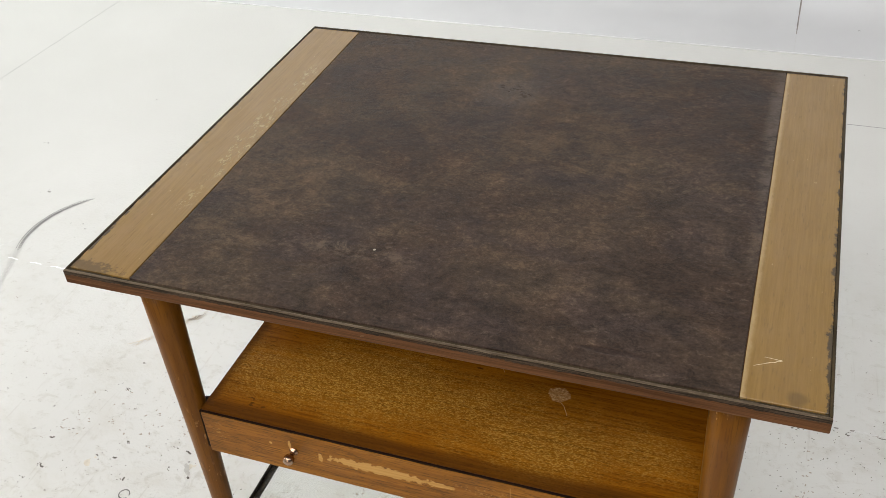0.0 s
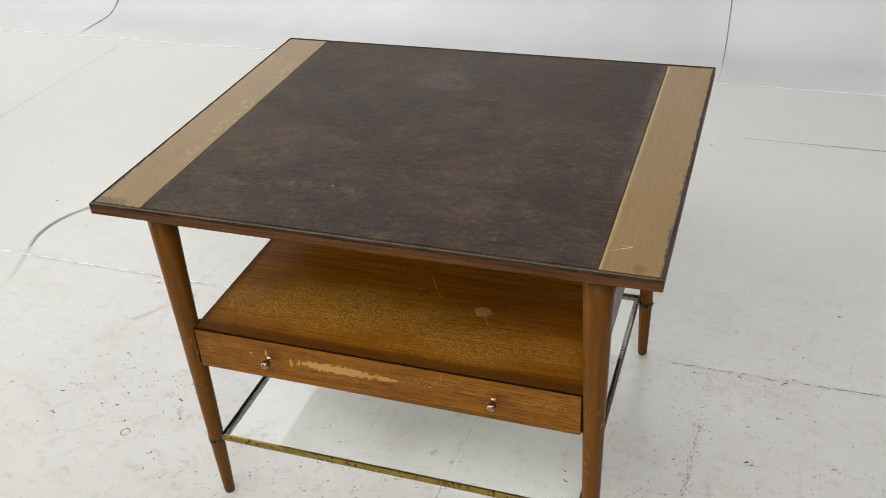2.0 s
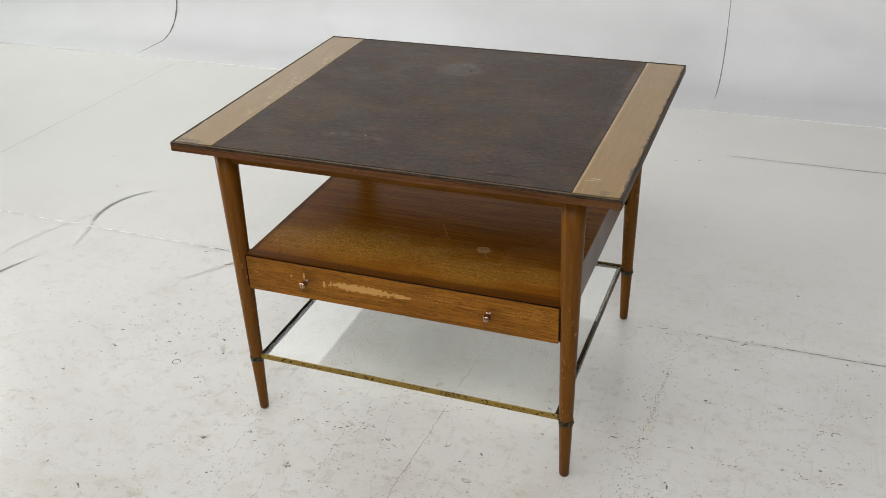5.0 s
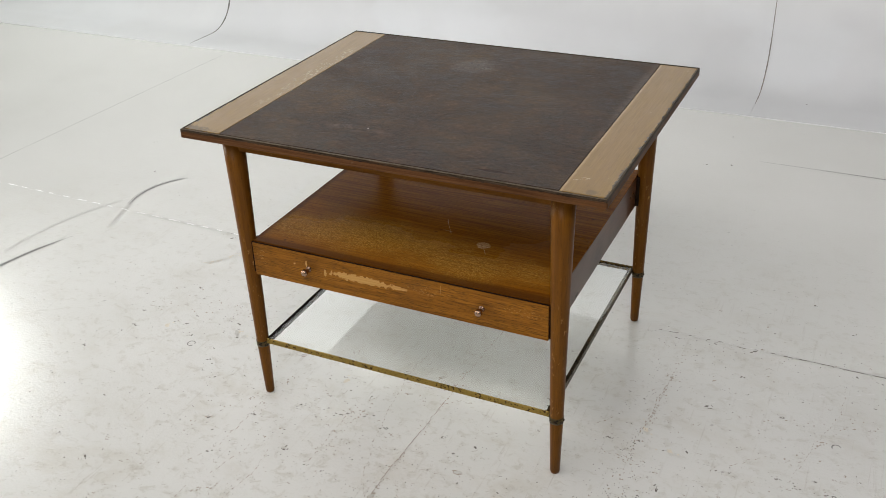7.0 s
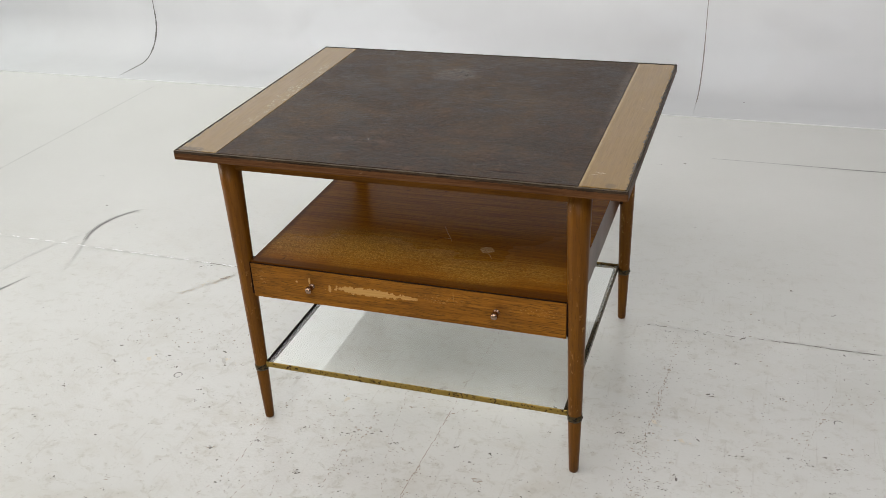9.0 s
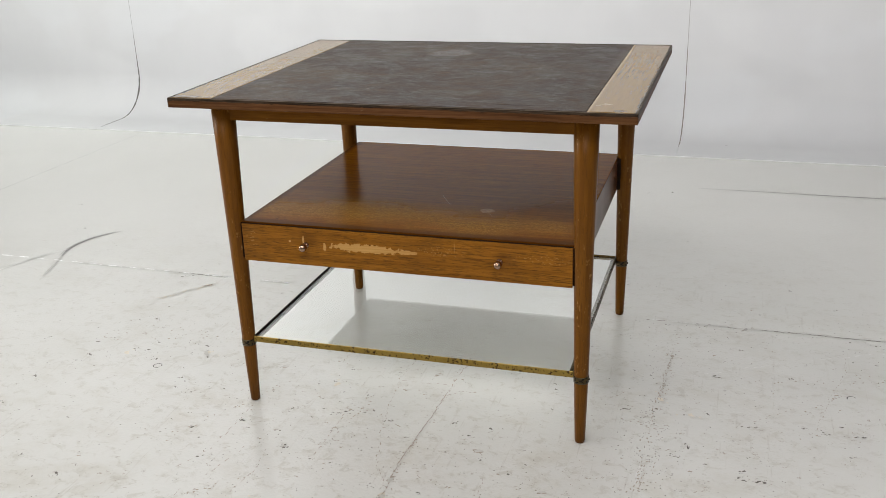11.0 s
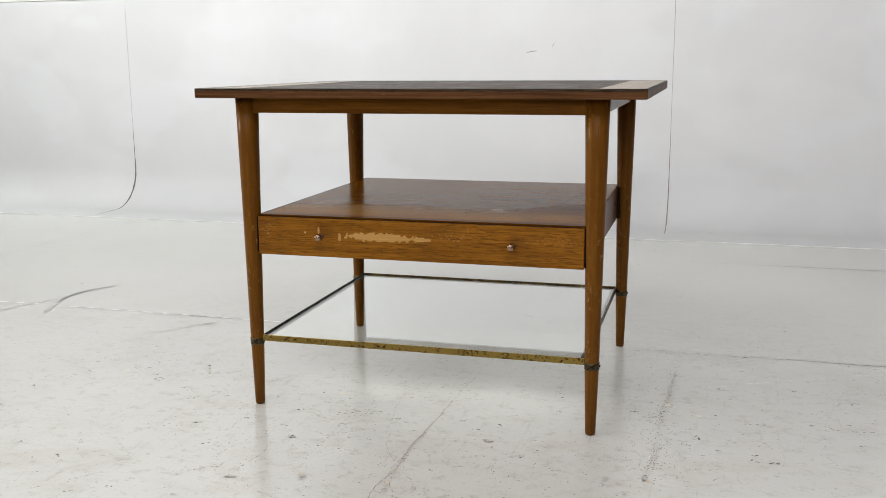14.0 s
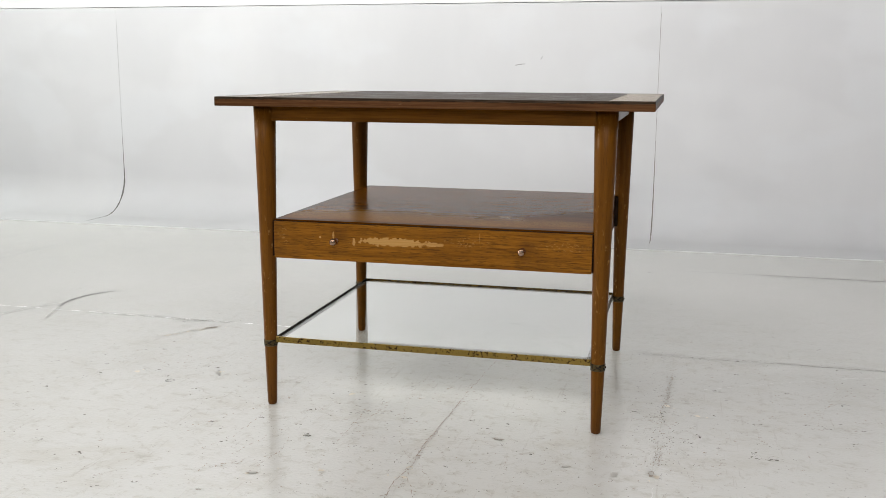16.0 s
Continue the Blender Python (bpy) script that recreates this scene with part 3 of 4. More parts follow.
def cove_seam(x, low_width, high_width, top, label, material, start):
    """A dark open seam between two curved sheets, wider where they bend."""
    line = [(start + (WALL_Y - RADIUS - start) * k / 6, 0.0056) for k in range(7)]
    line += [(WALL_Y - RADIUS + (RADIUS - 0.0006) * math.sin(a), 0.0050 + RADIUS - (RADIUS - 0.0006) * math.cos(a))
             for a in (math.pi / 2 * k / 16 for k in range(1, 17))]
    line += [(WALL_Y - 0.0006, 0.17 + (top - 0.17) * k / 24) for k in range(1, 25)]
    bm = bmesh.new()
    pairs = []
    for k, (y, z) in enumerate(line):
        w = (low_width + (high_width - low_width) * min(1.0, max(0.0, (z - 0.1) / 0.25))) * rng.uniform(0.6, 1.1) / 2 * min(1.0, 0.35 + 0.12 * k)
        pairs.append((bm.verts.new((x - w, y, z)), bm.verts.new((x + w, y, z))))
    for (a, b), (c, d) in zip(pairs, pairs[1:]):
        bm.faces.new((a, b, d, c))
    return tagged(link("wall_seam", bm, material), label, "seam", kind="structure")


cove_seam(-1.96, 0.0085, 0.0012, 0.84, "thin dark seam running up the curved white wall", JOINT, LIP + 0.02)
cove_seam(0.327, 0.0044, 0.0017, 0.84, "thin grey seam running up the curved white wall", CRACK, LIP + 0.11)


def floor_mark(name, label, material, lines, width, z=0.0006, taper=True, category="scuff"):
    bm = bmesh.new()
    for line in lines:
        ribbon(bm, line, width, z, rng, taper)
    return tagged(link(name, bm, material), label, category, kind="structure")


def arc(centre, radius, a0, a1, n=16):
    return [(centre[0] + radius * math.cos(radians(a0 + (a1 - a0) * k / n)), centre[1] + radius * math.sin(radians(a0 + (a1 - a0) * k / n)))
            for k in range(n + 1)]


floor_mark("floor_joint", "thin dark joint line in the white floor paint", RUBBER,
           [spread((-1.78 + 0.0297 * (y - 0.55), y), (-1.78 + 0.0297 * (y + w - 0.55), y + w), 5, rng, 0.001)
            for y, w in ((0.55 + 0.0915 * k, rng.uniform(0.078, 0.0925)) for k in range(14))], 0.0032)
floor_mark("floor_joint", "thin brown joint line in the white floor paint", SCUFF, [spread((0.42, 1.533), (3.0, 1.515), 50, rng, 0.001)], 0.008)
broken = []
x = 0.36
while x < 2.6:
    step = rng.uniform(0.006, 0.022) if x < 0.62 else rng.uniform(0.015, 0.06)
    y = 0.557 + rng.gauss(0, 0.0012)
    broken.append(spread((x, y), (x + step, y + rng.gauss(0, 0.001)), max(3, int(step / 0.005)), rng, 0.0008))
    x += step + (rng.uniform(0.01, 0.035) if x < 0.62 else rng.uniform(0.002, 0.012))
floor_mark("floor_crack", "long cracked floor joint with dark broken edges", CRACK, broken + [spread((-0.80, 0.574), (-0.67, 0.573), 18, rng, 0.0015)], 0.0028)
floor_mark("floor_crack", "thin shaded line along the cracked floor joint", FAINT, [spread((0.36, 0.5595), (2.6, 0.5595), 190, rng, 0.0009)], 0.0024, 0.0005, False)
floor_mark("floor_crack", "long floor joint with a pale raised paint edge", PALE,
           [spread((x, 0.6 - 0.0102 * (x + 3.2)), (x + w, 0.6 - 0.0102 * (x + w + 3.2)), 8, rng, 0.0015)
            for x, w in ((-3.2 + 0.055 * k, rng.uniform(0.015, 0.053)) for k in range(50))], 0.0044, 0.0009)
# Shadow of the raised paint edge, painted as a thin grey line
floor_mark("floor_crack", "thin painted shade line beside the raised paint joint", FAINT, [spread((-3.2, 0.597), (-0.46, 0.5695), 160, rng, 0.0012)], 0.0017, 0.0005, False)
crack = []
for (xa, ya), (xb, yb), gap in (((0.0545, 0.44), (0.0365, 0.17), 0.016), ((0.0365, 0.15), (0.0255, -0.095), 0.002),
                                ((0.0262, -0.10), (0.031, -0.165), 0.010), ((0.031, -0.17), (0.020, -0.235), 0.004), ((0.030, -0.20), (0.058, -0.275), 0.012), ((0.020, -0.235), (0.026, -0.36), 0.006)):
    way, u = Vector((xb - xa, yb - ya)), 0.0
    while u < way.length:
        step, off = rng.uniform(0.006, 0.022), rng.gauss(0, 0.0009)
        p, q = Vector((xa, ya)) + way.normalized() * u, Vector((xa, ya)) + way.normalized() * min(way.length, u + step)
        crack.append(spread((p.x + off, p.y), (q.x + off, q.y), 4, rng, 0.0005))
        u += step + gap * rng.uniform(0.2, 1.2)
floor_mark("floor_crack", "brown hairline crack running across the white floor", RUST, crack, 0.0017)
floor_mark("floor_crack", "broken brown crack running across the white floor", FAINT,
           [spread((0.402, -0.28), (0.406, -0.16), 14, rng, 0.002), spread((0.404, -0.06), (0.408, 0.0), 9, rng, 0.002)], 0.0018)
floor_mark("scuff_mark", "curved grey rubber scuff on the white floor", RUBBER,
           [arc((-1.005 + rng.gauss(0, 0.001), 0.682), 0.176 + d, 128 + 2000 * abs(d), 206 - 400 * abs(d), 28) for d in (-0.0034, -0.0012, 0.0010, 0.0033)], 0.0030)
floor_mark("scuff_mark", "faint tail of the curved scuff on the floor", FAINT, [spread((-1.162 + d, 0.605), (-1.120 + d, 0.484), 12, rng, 0.001) for d in (-0.005, 0.0, 0.005)], 0.0030)
floor_mark("scuff_mark", "dark grey streak scuffed on the white floor", SCUFF,
           [arc((-0.564, 0.106), 0.68 + d, 178, 154 + 1200 * abs(d), 28) for d in (-0.0034, 0.0, 0.0034)], 0.0036)
floor_mark("scuff_mark", "faint grey streak scuffed on the white floor", FAINT, [arc((-0.655, 0.312), 0.63, 184, 146, 24)], 0.006)

# ---------------------------------------------------------------- the table
DEPTH0, DEPTH1, HALF, HIGH, THICK = -0.31, 0.307, 0.381, 0.575, 0.0165
UNDER = HIGH - THICK
table = tagged(new("side_table"), "square walnut side table, leather top, drawer shelf and glass shelf, worn", "side table")
table.location = (0, 0.31, 0)


def edge_strip(x0, x1, y0, y1, on_top, label):
    bm = box(bmesh.new(), x0, x1, y0, y1, UNDER, HIGH, 0.0016, 2)
    for f in bm.faces:
        f.normal_update()
        f.material_index = 1 if f.normal.z > 0.4 else 0
    return part("edge_strip", bm, (EDGE_SIDE, on_top), table, label)


LIP_W, RIM, SIDE_W = 0.0066, 0.0040, 0.0034
part("top_board", box(bmesh.new(), -HALF + SIDE_W, HALF - SIDE_W, DEPTH0 + LIP_W, DEPTH1 - LIP_W, UNDER + 0.0005, HIGH - 0.003), APRON_WOOD, table)
for y0, y1, on_top, label in ((DEPTH0, DEPTH0 + RIM, EDGE_RIM, "red-brown wooden edge, rubbed grey on top"),
                              (DEPTH1 - RIM, DEPTH1, EDGE_TOP, "red-brown wooden edge, dark on top")):
    edge_strip(-HALF, HALF, y0, y1, on_top, label)
for y0, y1 in ((DEPTH0 + RIM, DEPTH0 + LIP_W), (DEPTH1 - LIP_W, DEPTH1 - RIM)):
    part("inlay_line", box(bmesh.new(), -HALF + SIDE_W, HALF - SIDE_W, y0 + 0.0003, y1 - 0.0003, UNDER + 0.001, HIGH - 0.0008, 0.0004, 1), EDGE_TOP, table,
         "dark inlaid line beside the leather")
for x0, x1 in ((-HALF, -HALF + SIDE_W), (HALF - SIDE_W, HALF)):
    edge_strip(x0, x1, DEPTH0 + RIM, DEPTH1 - RIM, EDGE_TOP, "red-brown wooden edge, dark and rubbed on top")
y0, y1 = DEPTH0 + LIP_W + 0.0008, DEPTH1 - LIP_W - 0.0008
for x0, x1 in ((-HALF + SIDE_W, -0.3038), (0.3058, HALF - SIDE_W)):
    part("inlay_panel", box(bmesh.new(), x0 + 0.0006, x1, y0, y1, HIGH - 0.003, HIGH - 0.0003, 0.0004, 1), STRIP, table,
         "pale yellow-brown veneer strip, flaked and scratched")
part("leather_panel", box(bmesh.new(), -0.3026, 0.3057, y0, y1, HIGH - 0.003, HIGH - 0.0003, 0.0007, 2), LEATHER, table,
     "mottled dark brown leather, creased and worn")

# a scratched tick on the pale strip
bm = bmesh.new()
ribbon(bm, spread((0.314, -0.262), (0.337, -0.250), 8, rng, 0.0004) + spread((0.3365, -0.2495), (0.322, -0.249), 6, rng, 0.0004), 0.0009, HIGH + 0.0001, rng)
SCRATCH = flat_mark("scratch_pale", (0.50, 0.40, 0.24), 0.6)
part("scratch", bm, SCRATCH, table, "pale scratch on the veneer strip")
TAN = flat_mark("scratch_tan", (0.27, 0.17, 0.07), 0.6)
for line in ([(0.010, -0.064), (0.020, -0.083), (0.041, -0.118)], [(0.022, -0.108), (0.041, -0.109)], [(0.116, -0.146), (0.122, -0.152), (0.129, -0.166)]):
    bm = bmesh.new()
    ribbon(bm, line, 0.0007, 0.3557, rng)
    part("scratch", bm, TAN, table, "thin pale scratch on the shelf")

# legs with their collars
LEG_PROFILE = ((0.0062, 0.0), (0.0080, 0.0012), (0.0088, 0.006), (0.0119, 0.118), (0.0158, 0.355), (0.0185, 0.49), (0.0199, UNDER))
LEG_X, LEG_Y = (-0.3055, 0.3015), (-0.265, 0.263)
leg = part("leg", lathe(bmesh.new(), LEG_PROFILE), LEG_WOOD, table, "turned tapering brown wooden leg")
leg.location = (LEG_X[0], LEG_Y[0], 0)
part("collar", lathe(bmesh.new(), ((0.0118, 0.1145), (0.0127, 0.1150), (0.0130, 0.1265), (0.0121, 0.1272))), OLD_BRASS, leg, "blackened brass collar")
# A small dark stud stands for the hole in the collar
part("collar_hole_stud", lathe(bmesh.new(), ((0.0022, 0.0), (0.0022, 0.0012), (0.001, 0.0018)), pose(0.0125, 0, 0.1207, 0, 90, 0), 12), GAP_DARK, leg)
for x, y in ((LEG_X[1], LEG_Y[0]), (LEG_X[0], LEG_Y[1]), (LEG_X[1], LEG_Y[1])):
    copy_thing(leg, pose(x, y, 0, 0, 0, 0 if x > 0 else 180))

# apron under the top
part("apron", box(bmesh.new(), LEG_X[0] + 0.012, LEG_X[1] - 0.012, -0.275, -0.257, 0.5325, UNDER, 0.0012), APRON_WOOD, table)
part("apron", box(bmesh.new(), LEG_X[0] + 0.012, LEG_X[1] - 0.012, 0.255, 0.273, 0.5325, UNDER, 0.0012), APRON_WOOD, table)
for x in (-0.3055, 0.3015):
    part("apron", box(bmesh.new(), x - 0.009, x + 0.009, LEG_Y[0] + 0.016, LEG_Y[1] - 0.016, 0.5325, UNDER, 0.0012), SIDE_WOOD, table)

# the drawer case that serves as a shelf
CX0, CX1, CY0, CY1, CZ0, CZ1 = -0.2892, 0.2878, -0.2745, 0.277, 0.2845, 0.3555
part("shelf_board", box(bmesh.new(), CX0, CX1, CY0 + 0.0022, CY1, CZ1 - 0.0030, CZ1, 0.0010), SHELF, table, "red-brown shelf, bleached and grainy, one drop mark")
for x0, x1 in ((CX0, CX0 + 0.014), (CX1 - 0.014, CX1)):
    part("case_side", box(bmesh.new(), x0, x1, CY0 + 0.017, CY1, CZ0, CZ1 - 0.0032, 0.001), SIDE_WOOD, table)
# Thin dark strip fills the gap at the drawer's right end
part("case_side", box(bmesh.new(), CX1 - 0.0010, CX1, CY0 + 0.006, CY0 + 0.017, CZ0, CZ1 - 0.0032), GAP_DARK, table)
part("case_back", box(bmesh.new(), CX0 + 0.014, CX1 - 0.014, CY1 - 0.012, CY1 - 0.001, CZ0, CZ1 - 0.0032), SIDE_WOOD, table)
part("case_bottom", box(bmesh.new(), CX0 + 0.014, CX1 - 0.014, CY0 + 0.017, CY1 - 0.012, CZ0 + 0.002, CZ0 + 0.008), SIDE_WOOD, table)


# Shade painted in: upward faces go dark so the ledge reads as a gap
def dark_topped(bm):
    for f in bm.faces:
        f.normal_update()
        f.material_index = 1 if f.normal.z > 0.9 else 0
    return bm


drawer = part("drawer_front", dark_topped(box(bmesh.new(), CX0, CX1 - 0.0018, CY0 - 0.0008, CY0 + 0.0125, CZ0 - 0.0005, CZ1 - 0.0034, 0.0010)), (DRAWER, GAP_DARK), table,
              "golden-brown drawer front with a long raw scar")
KNOB_PROFILE = ((0.0058, 0.0), (0.0056, 0.001), (0.0032, 0.0026), (0.0026, 0.0055), (0.0034, 0.0075), (0.0056, 0.0095), (0.0066, 0.0125),
                (0.0064, 0.0155), (0.0050, 0.0180), (0.0026, 0.0193), (0.0006, 0.0196))
for x, z in ((-0.1705, 0.3205), (0.168, 0.3185)):
    part("knob", lathe(bmesh.new(), KNOB_PROFILE, pose(x, CY0 - 0.0008, z, 90, 0, 0), 24), KNOB, drawer, "small polished round knob")
# Dark blocks fill the gaps between the case and the four legs
for x in (CX0 - 0.0035, CX1 + 0.0025):
    for y in LEG_Y:
        s = 1 if y > 0 else -1
        part("gap_block", box(bmesh.new(), x - 0.0045, x + 0.0045, y - s * 0.004 - 0.0125, y - s * 0.004 + 0.0125, CZ0 + 0.002, CZ1 - 0.003, 0.003), GAP_DARK, table,
             "dark block in the gap between drawer case and leg")


# the brass frame with its glass
def angle_rail(length, material, m, label):
    """An angle bar along x: an upright flange, and a ledge that carries the glass."""
    bm = bmesh.new()
    box(bm, -length / 2, length / 2, -0.001, 0.001, 0.1215, 0.1328, 0.0004, 1)
    box(bm, -length / 2 + 0.002, length / 2 - 0.002, 0.001, 0.0085, 0.1215, 0.1235)
    bm.transform(m)
    return part("rail", bm, material, table, label)


RX0, RX1, RY0, RY1 = -0.2935, 0.2890, -0.2675, 0.2665
mx, my = (RX0 + RX1) / 2, (RY0 + RY1) / 2
angle_rail(RX1 - RX0, BRASS, pose(mx, RY0, 0), "brass rail spotted with black tarnish")
angle_rail(RX1 - RX0, BACK_BRASS, pose(mx, RY1, 0, 0, 0, 180), "darkened brass rail")
angle_rail(RY1 - RY0 - 0.003, BLACK_BRASS, pose(RX0, my, 0, 0, 0, -90), "blackened brass rail")
angle_rail(RY1 - RY0 - 0.003, OLD_BRASS, pose(RX1, my, 0, 0, 0, 90), "blackened brass rail")
glass = part("glass_shelf", box(bmesh.new(), RX0 + 0.0015, RX1 - 0.0015, RY0 + 0.0015, RY1 - 0.0015, 0.1237, 0.1297, 0.0006, 1), GLASS, table,
             "clear glass shelf pane")
glass.visible_shadow = False

# ---------------------------------------------------------------- dirt on the floor
def specks(name, label, material, spots, low, high, z=0.0005, stretch=1.5, extra=0, reach=0.02):
    """Small ragged dirt spots; each may carry a few crumbs beside it."""
    bm = bmesh.new()
    for x, y in spots:
        chip(bm, x, y, 0.85 * rng.uniform(low, high), z + rng.uniform(0, 0.0002), rng, stretch)
        for _ in range(extra):
            chip(bm, x + rng.gauss(0, reach), y + rng.gauss(0, reach), rng.uniform(0.25, 0.6) * low, z + rng.uniform(0, 0.0002), rng, stretch)
    return tagged(link(name, bm, material), label, "dirt", kind="stuff")


def trail(a, b, count, spray):
    """Places strewn along a line."""
    return [(a[0] + (b[0] - a[0]) * u + rng.gauss(0, spray), a[1] + (b[1] - a[1]) * u + rng.gauss(0, spray))
            for u in (rng.random() for _ in range(count))]


def flecks(label, material, spots, low, high, crumbs=2):
    """Ragged chips in the paint: a short row of torn specks, some with a broken outline, and crumbs beside them."""
    bm = bmesh.new()
    for x, y in spots:
        size, lean = rng.uniform(low, high), rng.gauss(0.05, 0.4)
        along = Vector((math.cos(lean), math.sin(lean)))
        for k in range(rng.randint(1, 3)):
            u, v = rng.gauss(0, 0.9) * size, rng.gauss(0, 0.35) * size
            chip(bm, x + u * along.x - v * along.y, y + u * along.y + v * along.x, size * rng.uniform(0.28, 0.62), 0.0007 + 0.0001 * k, rng, rng.uniform(1.1, 2.4), lean + rng.gauss(0, 0.4))
        if rng.random() < 0.4:
            start, sweep, line = rng.uniform(0, 2 * math.pi), rng.uniform(1.5, 3.4), []
            for k in range(7):
                a, r = start + sweep * k / 6, size * rng.uniform(0.6, 1.2)
                u, v = 1.5 * r * math.cos(a), 0.7 * r * math.sin(a)
                line.append((x + u * along.x - v * along.y, y + u * along.y + v * along.x))
            ribbon(bm, line, 0.26 * size, 0.0006, rng)
        for _ in range(rng.randint(0, crumbs)):
            chip(bm, x + rng.gauss(0, 2.4 * size), y + rng.gauss(0, 1.8 * size), rng.uniform(0.15, 0.32) * size, 0.0005, rng, 1.5, lean)
    return tagged(link("paint_chips", bm, material), label, "chipped paint", kind="stuff")


flecks("dark chips in the white floor paint beside the table", DIRT,
       [(-0.779, 0.021), (-0.536, 0.226), (-0.52, 0.181), (-0.649, 0.171), (-0.621, 0.175), (-0.581, 0.143), (-0.747, 0.186), (-0.868, 0.18), (-0.725, 0.211), (-0.62, 0.211),
        (-0.689, 0.316), (-0.499, 0.122), (-0.466, 0.073), (-0.485, 0.082), (-0.478, 0.049), (-0.436, 0.037), (-0.724, 0.302), (-0.65, 0.28), (-1.081, 0.724), (-1.067, 0.709),
        (-0.767, 0.551), (-0.746, 0.561), (-0.731, 0.128), (-0.748, 0.1), (-1.241, 0.812), (-1.395, 1.001), (-1.243, 1.26)], 0.0026, 0.0048)
flecks("dark chips in the white floor paint before the table", DIRT,
       [(-0.276, -0.053), (-0.293, -0.033), (-0.217, -0.048), (-0.184, -0.088), (-0.177, -0.094), (-0.221, 0.029), (-0.21, 0.03), (-0.185, 0.094), (-0.208, 0.126), (-0.185, 0.141),
        (-0.147, 0.125), (-0.17, 0.194), (-0.144, 0.034), (-0.133, 0.032), (-0.164, 0.041), (-0.119, 0.04), (-0.113, 0.046), (-0.104, 0.107), (-0.08, 0.056), (-0.034, 0.031),
        (-0.08, 0.228), (-0.076, 0.205), (0.013, -0.015), (0.078, 0.049), (0.115, 0.016), (0.146, 0.046), (0.156, -0.05), (-0.112, -0.202), (-0.087, -0.12), (0.081, -0.164),
        (0.002, -0.163), (-0.043, -0.172)], 0.0022, 0.0044)
flecks("dark chips in the white floor paint near the front leg", DIRT,
       [(0.222, 0.231), (0.231, 0.211), (0.234, 0.137), (0.366, 0.172), (0.413, 0.175), (0.418, 0.182), (0.407, 0.16), (0.403, 0.149), (0.419, 0.13), (0.464, 0.174),
        (0.502, 0.187), (0.563, 0.159), (0.574, 0.158), (0.583, 0.159), (0.552, 0.105), (0.363, 0.036), (0.475, 0.073), (0.452, 0.041), (0.464, 0.036), (0.508, 0.025),
        (0.572, 0.06)], 0.0022, 0.0044)
flecks("dark chips in the white floor paint by the cracked joint", DIRT,
       [(0.566, 0.02), (0.564, 0.011), (0.56, -0.001), (0.565, -0.004), (0.592, -0.005), (0.693, 0.173), (0.701, 0.166), (0.666, 0.176), (0.726, 0.196), (0.75, 0.169),
        (0.759, 0.171), (0.74, 0.104), (0.731, 0.1), (0.405, 0.538), (0.463, 0.551), (0.486, 0.551), (0.565, 0.55), (0.648, 0.352), (0.676, 0.414), (0.762, 0.54),
        (0.808, 0.535), (0.556, 0.45), (0.516, 0.329), (0.658, 0.781), (0.748, 0.691), (0.342, 1.479), (0.28, 1.455), (0.31, 1.69), (0.504, 1.793)], 0.0026, 0.0048)
specks("floor_specks", "single dark speck on the curved sheet", DIRT, [(0.485, 2.04)], 0.0035, 0.0042, z=0.0062)
flecks("dark chips in the open white floor paint", DIRT,
       [(-0.774, -0.081), (-0.615, -0.099), (-0.499, -0.23), (-0.511, -0.263), (-0.549, -0.277), (-0.608, -0.228), (-0.422, -0.371), (-0.41, -0.366), (-0.299, -0.032), (-0.304, -0.012),
        (-0.12, -0.117), (-0.37, -0.074), (-0.308, -0.156), (-0.365, -0.34), (-0.698, -0.209)], 0.0024, 0.0044)
flecks("faint brown chips strewn over the white floor paint", HAIR,
       trail((-0.35, 0.05), (0.10, 0.03), 40, 0.07) + trail((-0.30, 0.15), (0.10, 0.25), 30, 0.09) + trail((-0.15, -0.15), (0.30, -0.10), 44, 0.08) + trail((0.10, -0.30), (0.45, -0.15), 34, 0.09)
       + trail((0.40, 0.25), (0.60, 0.50), 30, 0.09) + trail((0.50, 0.0), (0.80, 0.20), 40, 0.09) + trail((0.36, 0.60), (0.80, 0.65), 18, 0.06) + trail((-0.80, 0.20), (-0.55, 0.30), 26, 0.05)
       + trail((-0.70, -0.25), (-0.25, -0.35), 24, 0.09) + trail((-0.25, -0.30), (0.9, -0.30), 50, 0.10), 0.0012, 0.0034, 3)
specks("floor_specks", "fine brown crumbs strewn over the white floor", DIRT,
       trail((-0.60, 0.26), (-0.30, 0.02), 60, 0.09) + trail((-0.30, 0.05), (0.10, -0.25), 70, 0.10) + trail((0.05, -0.05), (0.42, -0.2), 60, 0.09)
       + trail((0.38, 0.5), (0.43, -0.1), 110, 0.03) + trail((0.45, 0.2), (0.85, 0.0), 60, 0.12) + trail((0.33, 0.55), (1.1, 0.54), 70, 0.025)
       + trail((-0.2, 0.2), (0.25, 0.45), 60, 0.12) + trail((0.41, 0.15), (0.43, -0.05), 90, 0.035) + trail((0.36, 0.52), (0.55, 0.5), 60, 0.03) + trail((-0.5, -0.1), (0.5, -0.35), 160, 0.14) + trail((0.5, 0.35), (0.95, 0.6), 60, 0.08) + trail((-0.9, 0.3), (-0.5, -0.3), 30, 0.15) + trail((0.3, -0.5), (1.0, -0.2), 60, 0.15),
       0.0007, 0.0016, z=0.0004, stretch=1.3)
